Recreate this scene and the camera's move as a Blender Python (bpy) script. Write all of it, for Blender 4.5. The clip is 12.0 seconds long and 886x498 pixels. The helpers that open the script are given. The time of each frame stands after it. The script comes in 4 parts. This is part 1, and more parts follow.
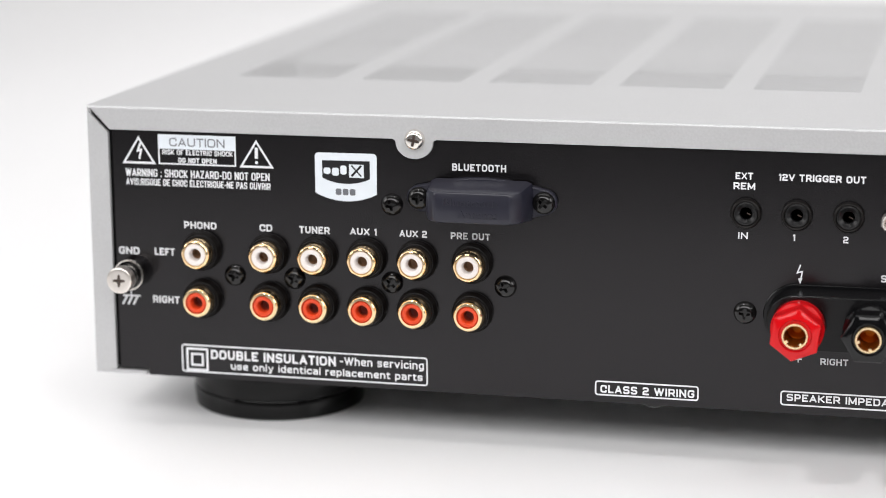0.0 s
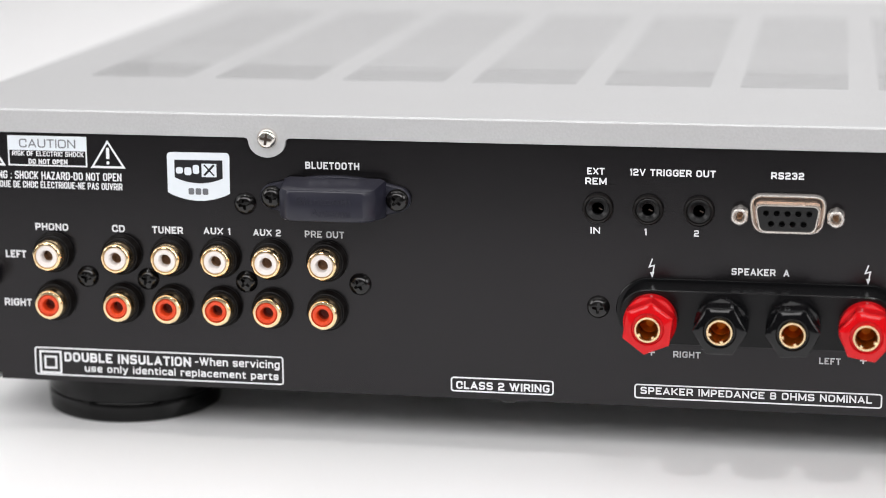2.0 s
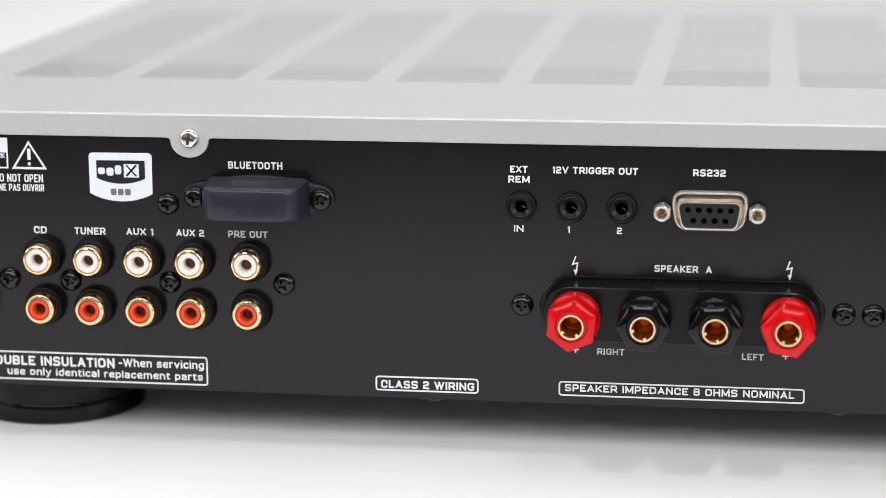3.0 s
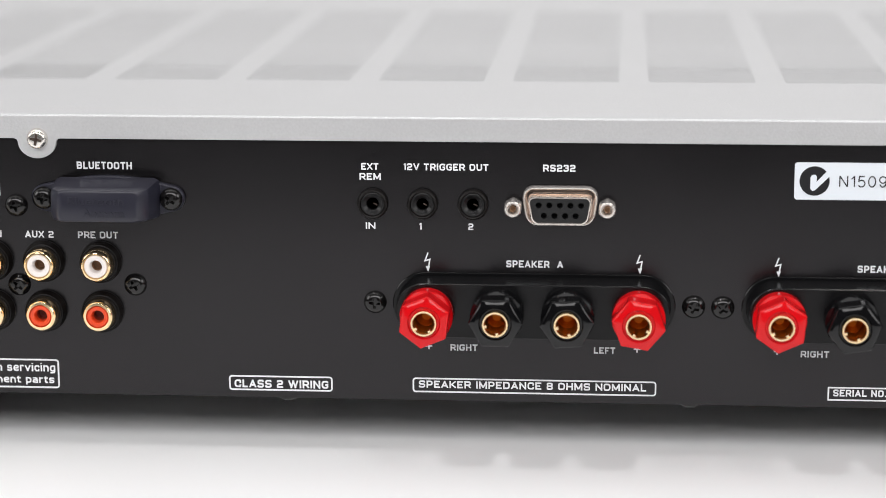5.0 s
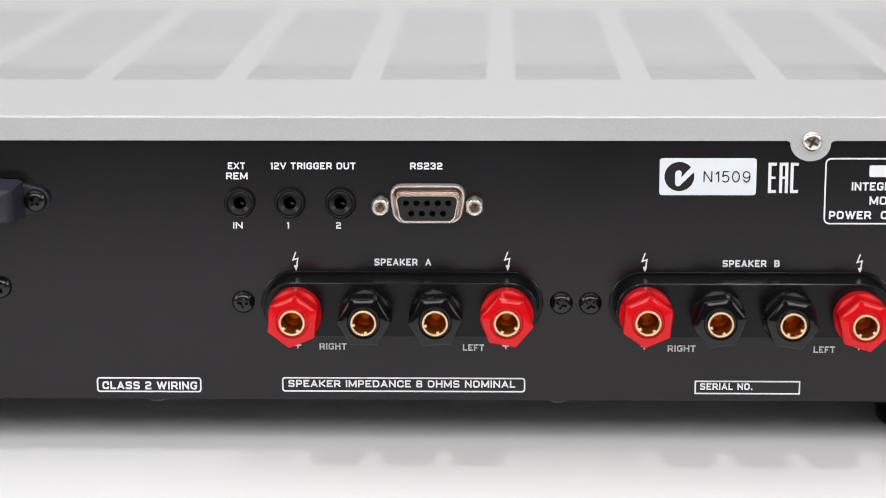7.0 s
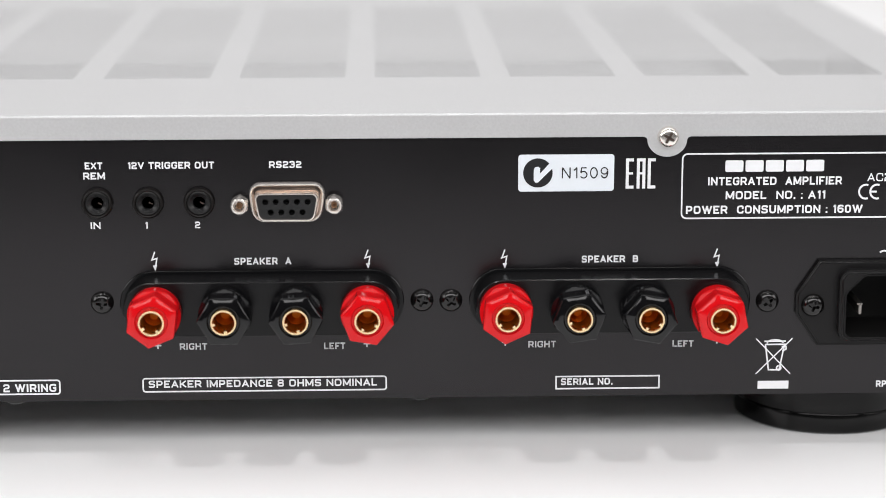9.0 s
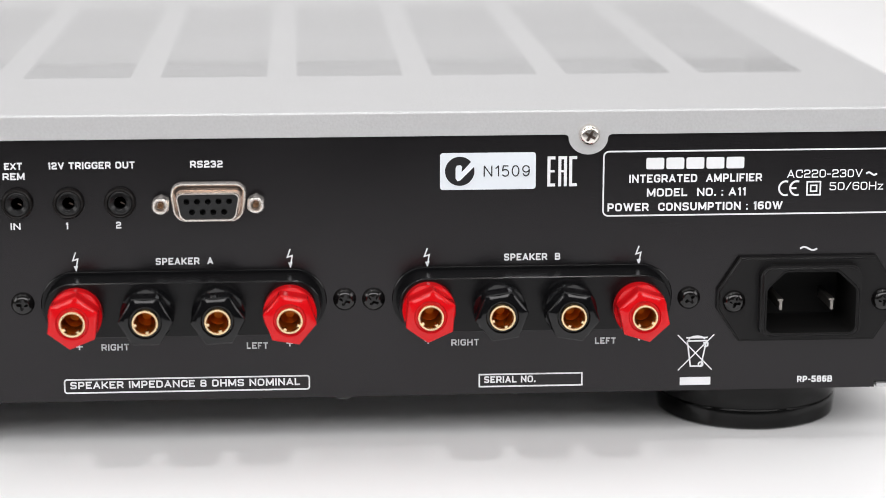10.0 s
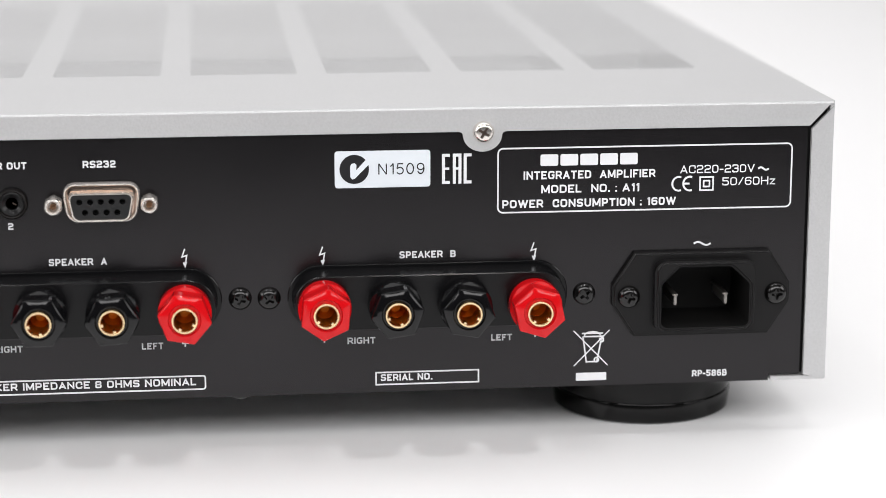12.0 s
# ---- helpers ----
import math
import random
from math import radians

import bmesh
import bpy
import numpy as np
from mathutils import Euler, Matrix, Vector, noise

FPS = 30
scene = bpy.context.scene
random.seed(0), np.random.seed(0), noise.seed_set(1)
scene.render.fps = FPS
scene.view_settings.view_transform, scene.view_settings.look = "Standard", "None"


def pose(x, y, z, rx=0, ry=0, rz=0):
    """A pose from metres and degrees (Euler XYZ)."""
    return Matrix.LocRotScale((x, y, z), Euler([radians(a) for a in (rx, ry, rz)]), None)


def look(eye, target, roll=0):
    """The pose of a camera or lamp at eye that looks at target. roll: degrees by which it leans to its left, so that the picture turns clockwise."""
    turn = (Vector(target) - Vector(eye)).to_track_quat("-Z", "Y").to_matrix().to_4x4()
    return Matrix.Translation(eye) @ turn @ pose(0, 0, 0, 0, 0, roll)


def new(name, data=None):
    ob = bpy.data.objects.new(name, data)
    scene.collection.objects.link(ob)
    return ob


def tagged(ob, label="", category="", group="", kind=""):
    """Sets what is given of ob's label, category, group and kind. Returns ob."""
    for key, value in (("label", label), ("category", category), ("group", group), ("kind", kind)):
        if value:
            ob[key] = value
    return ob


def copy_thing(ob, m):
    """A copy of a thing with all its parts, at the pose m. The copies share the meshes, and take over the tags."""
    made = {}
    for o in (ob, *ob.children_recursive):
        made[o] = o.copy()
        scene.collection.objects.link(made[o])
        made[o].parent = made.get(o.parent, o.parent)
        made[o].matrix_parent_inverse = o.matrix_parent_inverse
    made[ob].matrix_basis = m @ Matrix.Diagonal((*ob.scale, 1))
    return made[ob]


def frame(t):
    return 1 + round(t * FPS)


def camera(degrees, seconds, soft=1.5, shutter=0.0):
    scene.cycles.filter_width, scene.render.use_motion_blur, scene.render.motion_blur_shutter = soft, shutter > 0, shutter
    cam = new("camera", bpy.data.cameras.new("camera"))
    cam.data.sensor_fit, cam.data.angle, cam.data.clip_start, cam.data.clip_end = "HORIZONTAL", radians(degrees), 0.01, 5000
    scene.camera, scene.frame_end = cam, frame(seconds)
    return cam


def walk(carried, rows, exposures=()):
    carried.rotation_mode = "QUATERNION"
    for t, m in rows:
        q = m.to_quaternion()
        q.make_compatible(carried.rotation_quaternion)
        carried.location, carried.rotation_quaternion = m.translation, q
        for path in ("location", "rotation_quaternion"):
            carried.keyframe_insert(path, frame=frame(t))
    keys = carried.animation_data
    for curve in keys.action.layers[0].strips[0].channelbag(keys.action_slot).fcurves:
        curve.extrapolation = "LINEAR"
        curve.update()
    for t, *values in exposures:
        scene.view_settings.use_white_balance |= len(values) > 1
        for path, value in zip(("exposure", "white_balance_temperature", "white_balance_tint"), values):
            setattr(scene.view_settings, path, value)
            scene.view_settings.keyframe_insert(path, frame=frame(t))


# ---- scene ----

# ------------------------------------------------------------------ camera
PIVOT, ARM = (0.2554, -0.6212, 0.1833), 0.0558  # the tripod head, and how far the lens stands in front of it
cam = camera(22.955, 12.0, soft=0.7)
cam.data.dof.use_dof = True
cam.data.dof.focus_distance = 0.583
cam.data.dof.aperture_fstop = 8.5
PATH = [
    (0.0, 13.736, -12.274, 0.385), (0.5, 12.976, -12.290, 0.409), (1.0, 12.035, -12.321, 0.354), (1.5, 11.170, -12.337, 0.378),
    (2.0, 10.170, -12.363, 0.353), (2.5, 9.263, -12.383, 0.333), (3.0, 8.304, -12.408, 0.350), (3.5, 7.400, -12.438, 0.300),
    (5.5, 3.834, -12.520, 0.283), (6.0, 3.030, -12.535, 0.227), (6.5, 2.271, -12.548, 0.218), (7.0, 1.480, -12.566, 0.212),
    (9.0, -1.913, -12.632, 0.060), (9.5, -2.901, -12.650, 0.075), (10.0, -3.801, -12.669, -0.005), (10.5, -4.819, -12.687, -0.027),
    (11.0, -5.628, -12.701, -0.062), (11.5, -6.279, -12.710, -0.079), (12.0, -6.359, -12.724, -0.029),
]
walk(cam, [(t, pose(PIVOT[0] - ARM * math.sin(radians(yaw)), PIVOT[1] + ARM * math.cos(radians(yaw)), PIVOT[2], 90 + pitch, roll, yaw))
           for t, yaw, pitch, roll in PATH])

# ------------------------------------------------------------------ light
world = bpy.data.worlds.new("studio")
scene.world = world
world.use_nodes = True
world.node_tree.nodes["Background"].inputs[0].default_value = (1, 1, 1, 1)
world.node_tree.nodes["Background"].inputs[1].default_value = 0.02


def softbox(name, eye, target, sx, sy, watts):
    lamp = bpy.data.lights.new(name, "AREA")
    lamp.shape, lamp.size, lamp.size_y, lamp.energy = "RECTANGLE", sx, sy, watts
    lamp.color = (1.0, 0.985, 0.985)
    ob = new(name, lamp)
    ob.matrix_world = look(eye, target)
    return ob


softbox("softbox_overhead", (0.10, 0.78, 1.75), (0.11, 0.66, 0), 4.4, 2.2, 42.5)
softbox("key_lamp", (-0.135, -0.41, 1.45), (0.0, -0.10, 0), 0.05, 0.13, 2.1)
softbox("key_lamp", (0.505, -0.41, 1.45), (0.38, -0.10, 0), 0.05, 0.13, 2.1)
softbox("softbox_front", (0.2, -1.75, 1.30), (0.2, 0.0, 0.03), 3.0, 0.9, 43)
softbox("softbox_side", (-1.5, -0.75, 0.85), (0.1, 0.0, 0.03), 1.0, 0.8, 9.5)
softbox("softbox_side", (1.9, -0.75, 0.85), (0.3, 0.0, 0.03), 1.0, 0.8, 9.5)

# ------------------------------------------------------------------ materials


def material(name, base, rough=0.5, metal=0.0, grain=0.0, grain_scale=(1500, 1500, 1500), stain=0.0, bump=0.0, coat=0.0, spec=0.5, ior=1.5):
    """A principled material; grain: fine change of tone, stain: broad change of tone and gloss, bump: fine relief in metres."""
    m = bpy.data.materials.new(name)
    m.use_nodes = True
    nt = m.node_tree
    p = nt.nodes["Principled BSDF"]
    p.inputs["Base Color"].default_value = (*base, 1)
    p.inputs["Roughness"].default_value = rough
    p.inputs["Metallic"].default_value = metal
    p.inputs["Coat Weight"].default_value = coat
    p.inputs["Specular IOR Level"].default_value = spec
    p.inputs["IOR"].default_value = ior
    co = nt.nodes.new("ShaderNodeTexCoord")
    mp = nt.nodes.new("ShaderNodeMapping")
    mp.inputs["Scale"].default_value = grain_scale
    nt.links.new(co.outputs["Object"], mp.inputs["Vector"])
    fine = nt.nodes.new("ShaderNodeTexNoise")
    fine.inputs["Scale"].default_value, fine.inputs["Detail"].default_value = 1.0, 3.0
    nt.links.new(mp.outputs["Vector"], fine.inputs["Vector"])
    broad = nt.nodes.new("ShaderNodeTexNoise")
    broad.inputs["Scale"].default_value, broad.inputs["Detail"].default_value = 28.0, 4.0
    nt.links.new(co.outputs["Object"], broad.inputs["Vector"])
    if grain or stain:
        add = nt.nodes.new("ShaderNodeMath")
        add.operation = "MULTIPLY_ADD"
        nt.links.new(fine.outputs["Fac"], add.inputs[0])
        add.inputs[1].default_value, add.inputs[2].default_value = 2 * grain, 1 - grain - stain
        add2 = nt.nodes.new("ShaderNodeMath")
        add2.operation = "MULTIPLY_ADD"
        nt.links.new(broad.outputs["Fac"], add2.inputs[0])
        add2.inputs[1].default_value = 2 * stain
        nt.links.new(add.outputs[0], add2.inputs[2])
        mix = nt.nodes.new("ShaderNodeVectorMath")
        mix.operation = "SCALE"
        mix.inputs[0].default_value = base
        nt.links.new(add2.outputs[0], mix.inputs["Scale"])
        nt.links.new(mix.outputs[0], p.inputs["Base Color"])
        rg = nt.nodes.new("ShaderNodeMath")
        rg.operation = "MULTIPLY_ADD"
        nt.links.new(broad.outputs["Fac"], rg.inputs[0])
        rg.inputs[1].default_value, rg.inputs[2].default_value = 0.12, rough - 0.06
        nt.links.new(rg.outputs[0], p.inputs["Roughness"])
    if bump:
        b = nt.nodes.new("ShaderNodeBump")
        b.inputs["Strength"].default_value, b.inputs["Distance"].default_value = 1.0, bump
        nt.links.new(fine.outputs["Fac"], b.inputs["Height"])
        nt.links.new(b.outputs["Normal"], p.inputs["Normal"])
    return m


SATIN = material("satin_nickel", (0.80, 0.75, 0.70), 0.34, 1.0, grain=0.04, stain=0.05)
SILVER = material("silver_powder_coat", (0.515, 0.517, 0.523), 0.42, 0.35, grain=0.09, grain_scale=(1500, 1500, 1500), stain=0.015, bump=0.00008)
PANEL = material("black_brushed_panel", (0.0050, 0.0046, 0.0051), 0.22, 0.0, spec=0.46, grain=0.16, grain_scale=(120, 400, 5200), stain=0.05, bump=0.000006)
PANEL.node_tree.nodes["Principled BSDF"].inputs["Specular Tint"].default_value = (1.0, 0.97, 1.0, 1)
PRINT = material("white_screen_print", (0.74, 0.75, 0.77), 0.55, grain=0.03, stain=0.03)
STICKER = material("pale_sticker", (0.70, 0.745, 0.79), 0.4, grain=0.02, stain=0.02)
DARK_INK = material("dark_ink", (0.012, 0.012, 0.014), 0.5, grain=0.05, spec=0.25)
GREY_INK = material("grey_ink", (0.13, 0.135, 0.15), 0.5, grain=0.05)
BLACK_PLASTIC = material("black_plastic", (0.0055, 0.0045, 0.0042), 0.34, grain=0.1, stain=0.08, bump=0.000012, spec=0.17)
TERMINAL = material("terminal_block_plastic", (0.004, 0.004, 0.0045), 0.24, grain=0.1, stain=0.08, bump=0.000006, spec=0.26)
INLET = material("inlet_plastic", (0.0065, 0.0062, 0.0065), 0.36, grain=0.14, stain=0.06, bump=0.000025, spec=0.24)
JACK = material("jack_plastic", (0.008, 0.008, 0.0085), 0.30, grain=0.1, stain=0.06, bump=0.00001, spec=0.30)
INSERT = material("insert_plastic", (0.009, 0.0095, 0.010), 0.42, grain=0.08, stain=0.05, spec=0.40)
POST_BLACK = material("black_post_plastic", (0.0035, 0.0035, 0.004), 0.10, grain=0.06, stain=0.05, spec=0.38)
POST_RED = material("red_post_plastic", (0.56, 0.004, 0.007), 0.12, grain=0.05, stain=0.05, spec=0.34)
SLATE = material("slate_plastic", (0.017, 0.017, 0.027), 0.30, grain=0.08, stain=0.06, bump=0.000008, spec=0.42)
GOLD = material("gold_plating", (1.0, 0.75, 0.44), 0.18, 1.0, grain=0.03, stain=0.04)
AMBER = material("gold_bore", (0.48, 0.16, 0.014), 0.35, 0.8, grain=0.1, stain=0.1)
NICKEL = material("nickel_plating", (0.84, 0.80, 0.75), 0.24, 1.0, grain=0.04, stain=0.05)
CHROME = material("bright_chrome", (1.0, 0.93, 0.86), 0.16, 0.93, grain=0.03, stain=0.04)
BRIGHT_NICKEL = material("bright_nickel_plating", (0.97, 0.92, 0.87), 0.17, 0.80, grain=0.04, stain=0.05)
# base browned: part of the flange's dark reflection is in the colour
MIRROR_NICKEL = material("mirror_nickel", (0.52, 0.40, 0.34), 0.05, 1.0, grain=0.03, stain=0.05)
# pin nickel with the inlet cavity's shade worked into a darker base
PIN_METAL = material("dull_nickel", (0.38, 0.36, 0.34), 0.42, 1.0, grain=0.08, stain=0.1)
BLACK_STEEL = material("black_oxide_steel", (0.0035, 0.0031, 0.0031), 0.17, 0.0, grain=0.1, stain=0.1, spec=0.5)
IVORY = material("white_insulator", (0.76, 0.71, 0.68), 0.35, grain=0.03, stain=0.03)
RED = material("red_insulator", (0.66, 0.058, 0.013), 0.36, grain=0.04, stain=0.05)
# brown for the bores, the shade inside them put into the colour
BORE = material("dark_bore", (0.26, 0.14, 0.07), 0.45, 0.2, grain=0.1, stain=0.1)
# dark brown that holds both the grime and the shade of screw slots
RECESS = material("grimy_recess", (0.07, 0.05, 0.04), 0.5, 0.3, grain=0.1, stain=0.1)
# insulator red taken darker, as the shade down in the bore
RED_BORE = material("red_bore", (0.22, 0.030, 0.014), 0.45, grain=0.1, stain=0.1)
HOLE = material("black_hole", (0.0040, 0.0038, 0.0036), 0.6, grain=0.1, spec=0.3)
FOOT = material("black_foot_gloss", (0.004, 0.004, 0.004), 0.10, grain=0.06, stain=0.06, spec=0.26)
# steel darkened so the unseen bottom plate bounces less light onto the table
DULL_STEEL = material("black_painted_steel", (0.22, 0.22, 0.22), 0.55, grain=0.08, stain=0.08)
VENT_BRIGHT = material("bright_sheet_metal", (0.80, 0.80, 0.81), 0.45, 0.2, grain=0.04, stain=0.05)
TABLE = material("white_gloss_table", (0.885, 0.885, 0.89), 0.32, grain=0.004, grain_scale=(300, 300, 300), stain=0.006)
WALL = material("grey_studio_paint", (0.14, 0.14, 0.14), 0.7, grain=0.02, grain_scale=(200, 200, 200), stain=0.02)

# ------------------------------------------------------------------ shape helpers


def part(name, bm, mat, parent=None, label="", smooth=True):
    """Links a bmesh as one mesh object under a thing or a part."""
    bmesh.ops.recalc_face_normals(bm, faces=bm.faces)
    me = bpy.data.meshes.new(name)
    bm.to_mesh(me)
    bm.free()
    me.materials.append(mat)
    if smooth:
        me.shade_smooth()
        me.set_sharp_from_angle(angle=radians(32))
    ob = new(name, me)
    if parent:
        ob.parent = parent
    return tagged(ob, label)


def again(ob, parent, m):
    """The same mesh once more as an object of its own."""
    o = new(ob.name.split(".")[0], ob.data)
    o.parent = parent
    o.matrix_basis = m
    if "label" in ob:
        o["label"] = ob["label"]
    return o


def empty(name, parent=None, m=None):
    ob = new(name)
    ob.empty_display_size = 0.01
    if parent:
        ob.parent = parent
    if m:
        ob.matrix_basis = m
    return ob


def lathe(profile, segs=48, bm=None, shape=None, close=False):
    """Turns (radius, way out of the panel) round the y axis; shape(angle, r, d) may change the radius."""
    bm = bm or bmesh.new()
    rings = []
    for r, d in profile:
        if r < 1e-7:
            rings.append([bm.verts.new((0, -d, 0))])
            continue
        ring = []
        for i in range(segs):
            a = 2 * math.pi * i / segs
            q = shape(a, r, d) if shape else r
            ring.append(bm.verts.new((q * math.cos(a), -d, q * math.sin(a))))
        rings.append(ring)
    pairs = list(zip(rings, rings[1:])) + ([(rings[-1], rings[0])] if close else [])
    for a, b in pairs:
        if len(a) == 1 and len(b) == 1:
            continue
        for i in range(segs):
            j = (i + 1) % segs
            if len(a) == 1:
                bm.faces.new((a[0], b[j], b[i]))
            elif len(b) == 1:
                bm.faces.new((a[i], a[j], b[0]))
            else:
                bm.faces.new((a[i], a[j], b[j], b[i]))
    return bm


def round_rect(x0, z0, x1, z1, r, n=6):
    pts = []
    for cx, cz, a0 in ((x1 - r, z1 - r, 0), (x0 + r, z1 - r, 90), (x0 + r, z0 + r, 180), (x1 - r, z0 + r, 270)):
        for i in range(n + 1):
            a = radians(a0 + 90 * i / n)
            pts.append((cx + r * math.cos(a), cz + r * math.sin(a)))
    return pts


def circle(cx, cz, r, n=40):
    return [(cx + r * math.cos(2 * math.pi * i / n), cz + r * math.sin(2 * math.pi * i / n)) for i in range(n)]


def plate(outer, holes, y0, y1, bm=None):
    """A flat plate with holes in the xz plane, from y0 to y1."""
    bm = bm or bmesh.new()
    edges = []
    for loop in [outer] + list(holes):
        vs = [bm.verts.new((x, y0, z)) for x, z in loop]
        edges += [bm.edges.new((vs[i], vs[(i + 1) % len(vs)])) for i in range(len(vs))]
    faces = [g for g in bmesh.ops.triangle_fill(bm, use_beauty=True, edges=edges)["geom"] if isinstance(g, bmesh.types.BMFace)]
    up = bmesh.ops.extrude_face_region(bm, geom=faces)["geom"]
    bmesh.ops.translate(bm, vec=(0, y1 - y0, 0), verts=[v for v in up if isinstance(v, bmesh.types.BMVert)])
    return bm


def loft(sections, cap=True, bm=None):
    """Joins outlines of the same count [(d, [(x, z)...])...] into one skin; d is the way out of the panel."""
    bm = bm or bmesh.new()
    rings = [[bm.verts.new((x, -d, z)) for x, z in pts] for d, pts in sections]
    n = len(rings[0])
    for a, b in zip(rings, rings[1:]):
        for i in range(n):
            bm.faces.new((a[i], a[(i + 1) % n], b[(i + 1) % n], b[i]))
    if cap:
        bm.faces.new(rings[0])
        bm.faces.new(rings[-1])
    return bm


def box(x0, y0, z0, x1, y1, z1, bm=None):
    bm = bm or bmesh.new()
    m = Matrix.LocRotScale(((x0 + x1) / 2, (y0 + y1) / 2, (z0 + z1) / 2), None, (x1 - x0, y1 - y0, z1 - z0))
    bmesh.ops.create_cube(bm, size=1, matrix=m)
    return bm


INK0, INK1 = -0.00002, -0.00010


def stroke(points, w, bm=None, y0=INK0, y1=INK1):
    """A flat line of width w through points of the xz plane, with mitred bends; each further line lies a hair higher."""
    bm = bm or bmesh.new()
    y1 -= 0.00001 * min(len(bm.verts) // 8, 8)
    pts = [Vector(p) for p in points]
    dirs = [(b - a).normalized() for a, b in zip(pts, pts[1:])]
    left, right = [], []
    for i, p in enumerate(pts):
        d0, d1 = dirs[max(i - 1, 0)], dirs[min(i, len(dirs) - 1)]
        n0, n1 = Vector((-d0.y, d0.x)), Vector((-d1.y, d1.x))
        m = n0 + n1
        m = m * (1 / max(m.dot(n0), 0.35))
        left.append((p + m * (w / 2))[:])
        right.append((p - m * (w / 2))[:])
    return plate(left + right[::-1], [], y0, y1, bm)


def font_mesh(text):
    cu = bpy.data.curves.new("lettering", "FONT")
    cu.body, cu.size, cu.resolution_u = text, 1.0, 4
    cu.extrude = 0.5
    ob = bpy.data.objects.new("lettering", cu)
    scene.collection.objects.link(ob)
    bpy.context.view_layer.update()
    me = bpy.data.meshes.new_from_object(ob.evaluated_get(bpy.context.evaluated_depsgraph_get()))
    bpy.data.objects.remove(ob)
    bpy.data.curves.remove(cu)
    return me


_cap = font_mesh("H")
CAP = max(v.co.y for v in _cap.vertices)


PEN = {}


def pen(ch, width, *paths):
    """A letter of the square printed alphabet: pen paths in a unit box; a third number rounds that corner; a path that ends at its start is closed."""
    PEN[ch] = width, paths


pen("A", 0.92, [(0, 0), (0.5, 1)], [(0.5, 1), (1, 0)], [(0.20, 0.28), (0.80, 0.28)])
pen("B", 0.86, [(0, 0), (0, 1)], [(0, 0), (1, 0, 1), (1, 0.52, 1), (0, 0.52)], [(0, 1), (0.95, 1, 1), (0.95, 0.52, 1), (0.5, 0.52)])
pen("C", 0.86, [(1, 0.70), (1, 1, 1), (0, 1, 1), (0, 0, 1), (1, 0, 1), (1, 0.30)])
pen("D", 0.88, [(0, 0.5), (0, 0), (1, 0, 1), (1, 1, 1), (0, 1), (0, 0.5)])
pen("E", 0.78, [(1, 0), (0, 0), (0, 1), (1, 1)], [(0, 0.5), (0.92, 0.5)])
pen("F", 0.74, [(0, 0), (0, 1), (1, 1)], [(0, 0.47), (0.9, 0.47)])
pen("G", 0.88, [(1, 0.75), (1, 1, 1), (0, 1, 1), (0, 0, 1), (1, 0, 1), (1, 0.47), (0.58, 0.47)])
pen("H", 0.88, [(0, 0), (0, 1)], [(1, 0), (1, 1)], [(0, 0.5), (1, 0.5)])
pen("I", 0.0, [(0, 0), (0, 1)])
pen("K", 0.86, [(0, 0), (0, 1)], [(0.05, 0.5), (0.30, 0.5), (0.96, 1)], [(0.30, 0.5), (1, 0)])
pen("L", 0.72, [(0, 1), (0, 0), (1, 0)])
pen("M", 1.06, [(0, 0), (0, 1)], [(0.04, 1), (0.5, 0.06)], [(0.5, 0.06), (0.96, 1)], [(1, 1), (1, 0)])
pen("N", 0.90, [(0, 0), (0, 1)], [(0.05, 1), (0.95, 0)], [(1, 0), (1, 1)])
pen("O", 0.90, [(0, 0.5), (0, 0, 1), (1, 0, 1), (1, 1, 1), (0, 1, 1), (0, 0.5)])
pen("P", 0.82, [(0, 0), (0, 1)], [(0, 1), (1, 1, 1), (1, 0.40, 1), (0, 0.40)])
pen("Q", 0.90, [(0, 0.5), (0, 0, 1), (1, 0, 1), (1, 1, 1), (0, 1, 1), (0, 0.5)], [(0.66, 0.20), (0.95, -0.04)])
pen("R", 0.86, [(0, 0), (0, 1)], [(0, 1), (1, 1, 1), (1, 0.42, 1), (0, 0.42)], [(0.60, 0.42), (1, 0)])
pen("S", 0.84, [(0.97, 0.77), (0.97, 1, 1), (0, 1, 1), (0, 0.51, 1), (1, 0.49, 1), (1, 0, 1), (0, 0, 1), (0, 0.23)])
pen("T", 0.80, [(0, 1), (1, 1)], [(0.5, 0), (0.5, 1)])
pen("U", 0.88, [(0, 1), (0, 0, 1), (1, 0, 1), (1, 1)])
pen("V", 0.90, [(0, 1), (0.5, 0)], [(0.5, 0), (1, 1)])
pen("W", 1.30, [(0, 1), (0.26, 0)], [(0.26, 0), (0.5, 1)], [(0.5, 1), (0.74, 0)], [(0.74, 0), (1, 1)])
pen("X", 0.88, [(0, 0), (1, 1)], [(0, 1), (1, 0)])
pen("Z", 0.80, [(0, 1), (1, 1), (0, 0), (1, 0)])
pen("\u00c9", 0.78, [(1, 0), (0, 0), (0, 1), (1, 1)], [(0, 0.5), (0.92, 0.5)], [(0.42, 1.20), (0.66, 1.34)])
pen("0", 0.80, [(0, 0.5), (0, 0, 1), (1, 0, 1), (1, 1, 1), (0, 1, 1), (0, 0.5)])
pen("1", 0.42, [(0, 0.78), (0.7, 1), (1, 1), (1, 0)])
pen("2", 0.80, [(0, 0.76), (0, 1, 1), (1, 1, 1), (1, 0.50, 1), (0, 0.46, 1), (0, 0), (1, 0)])
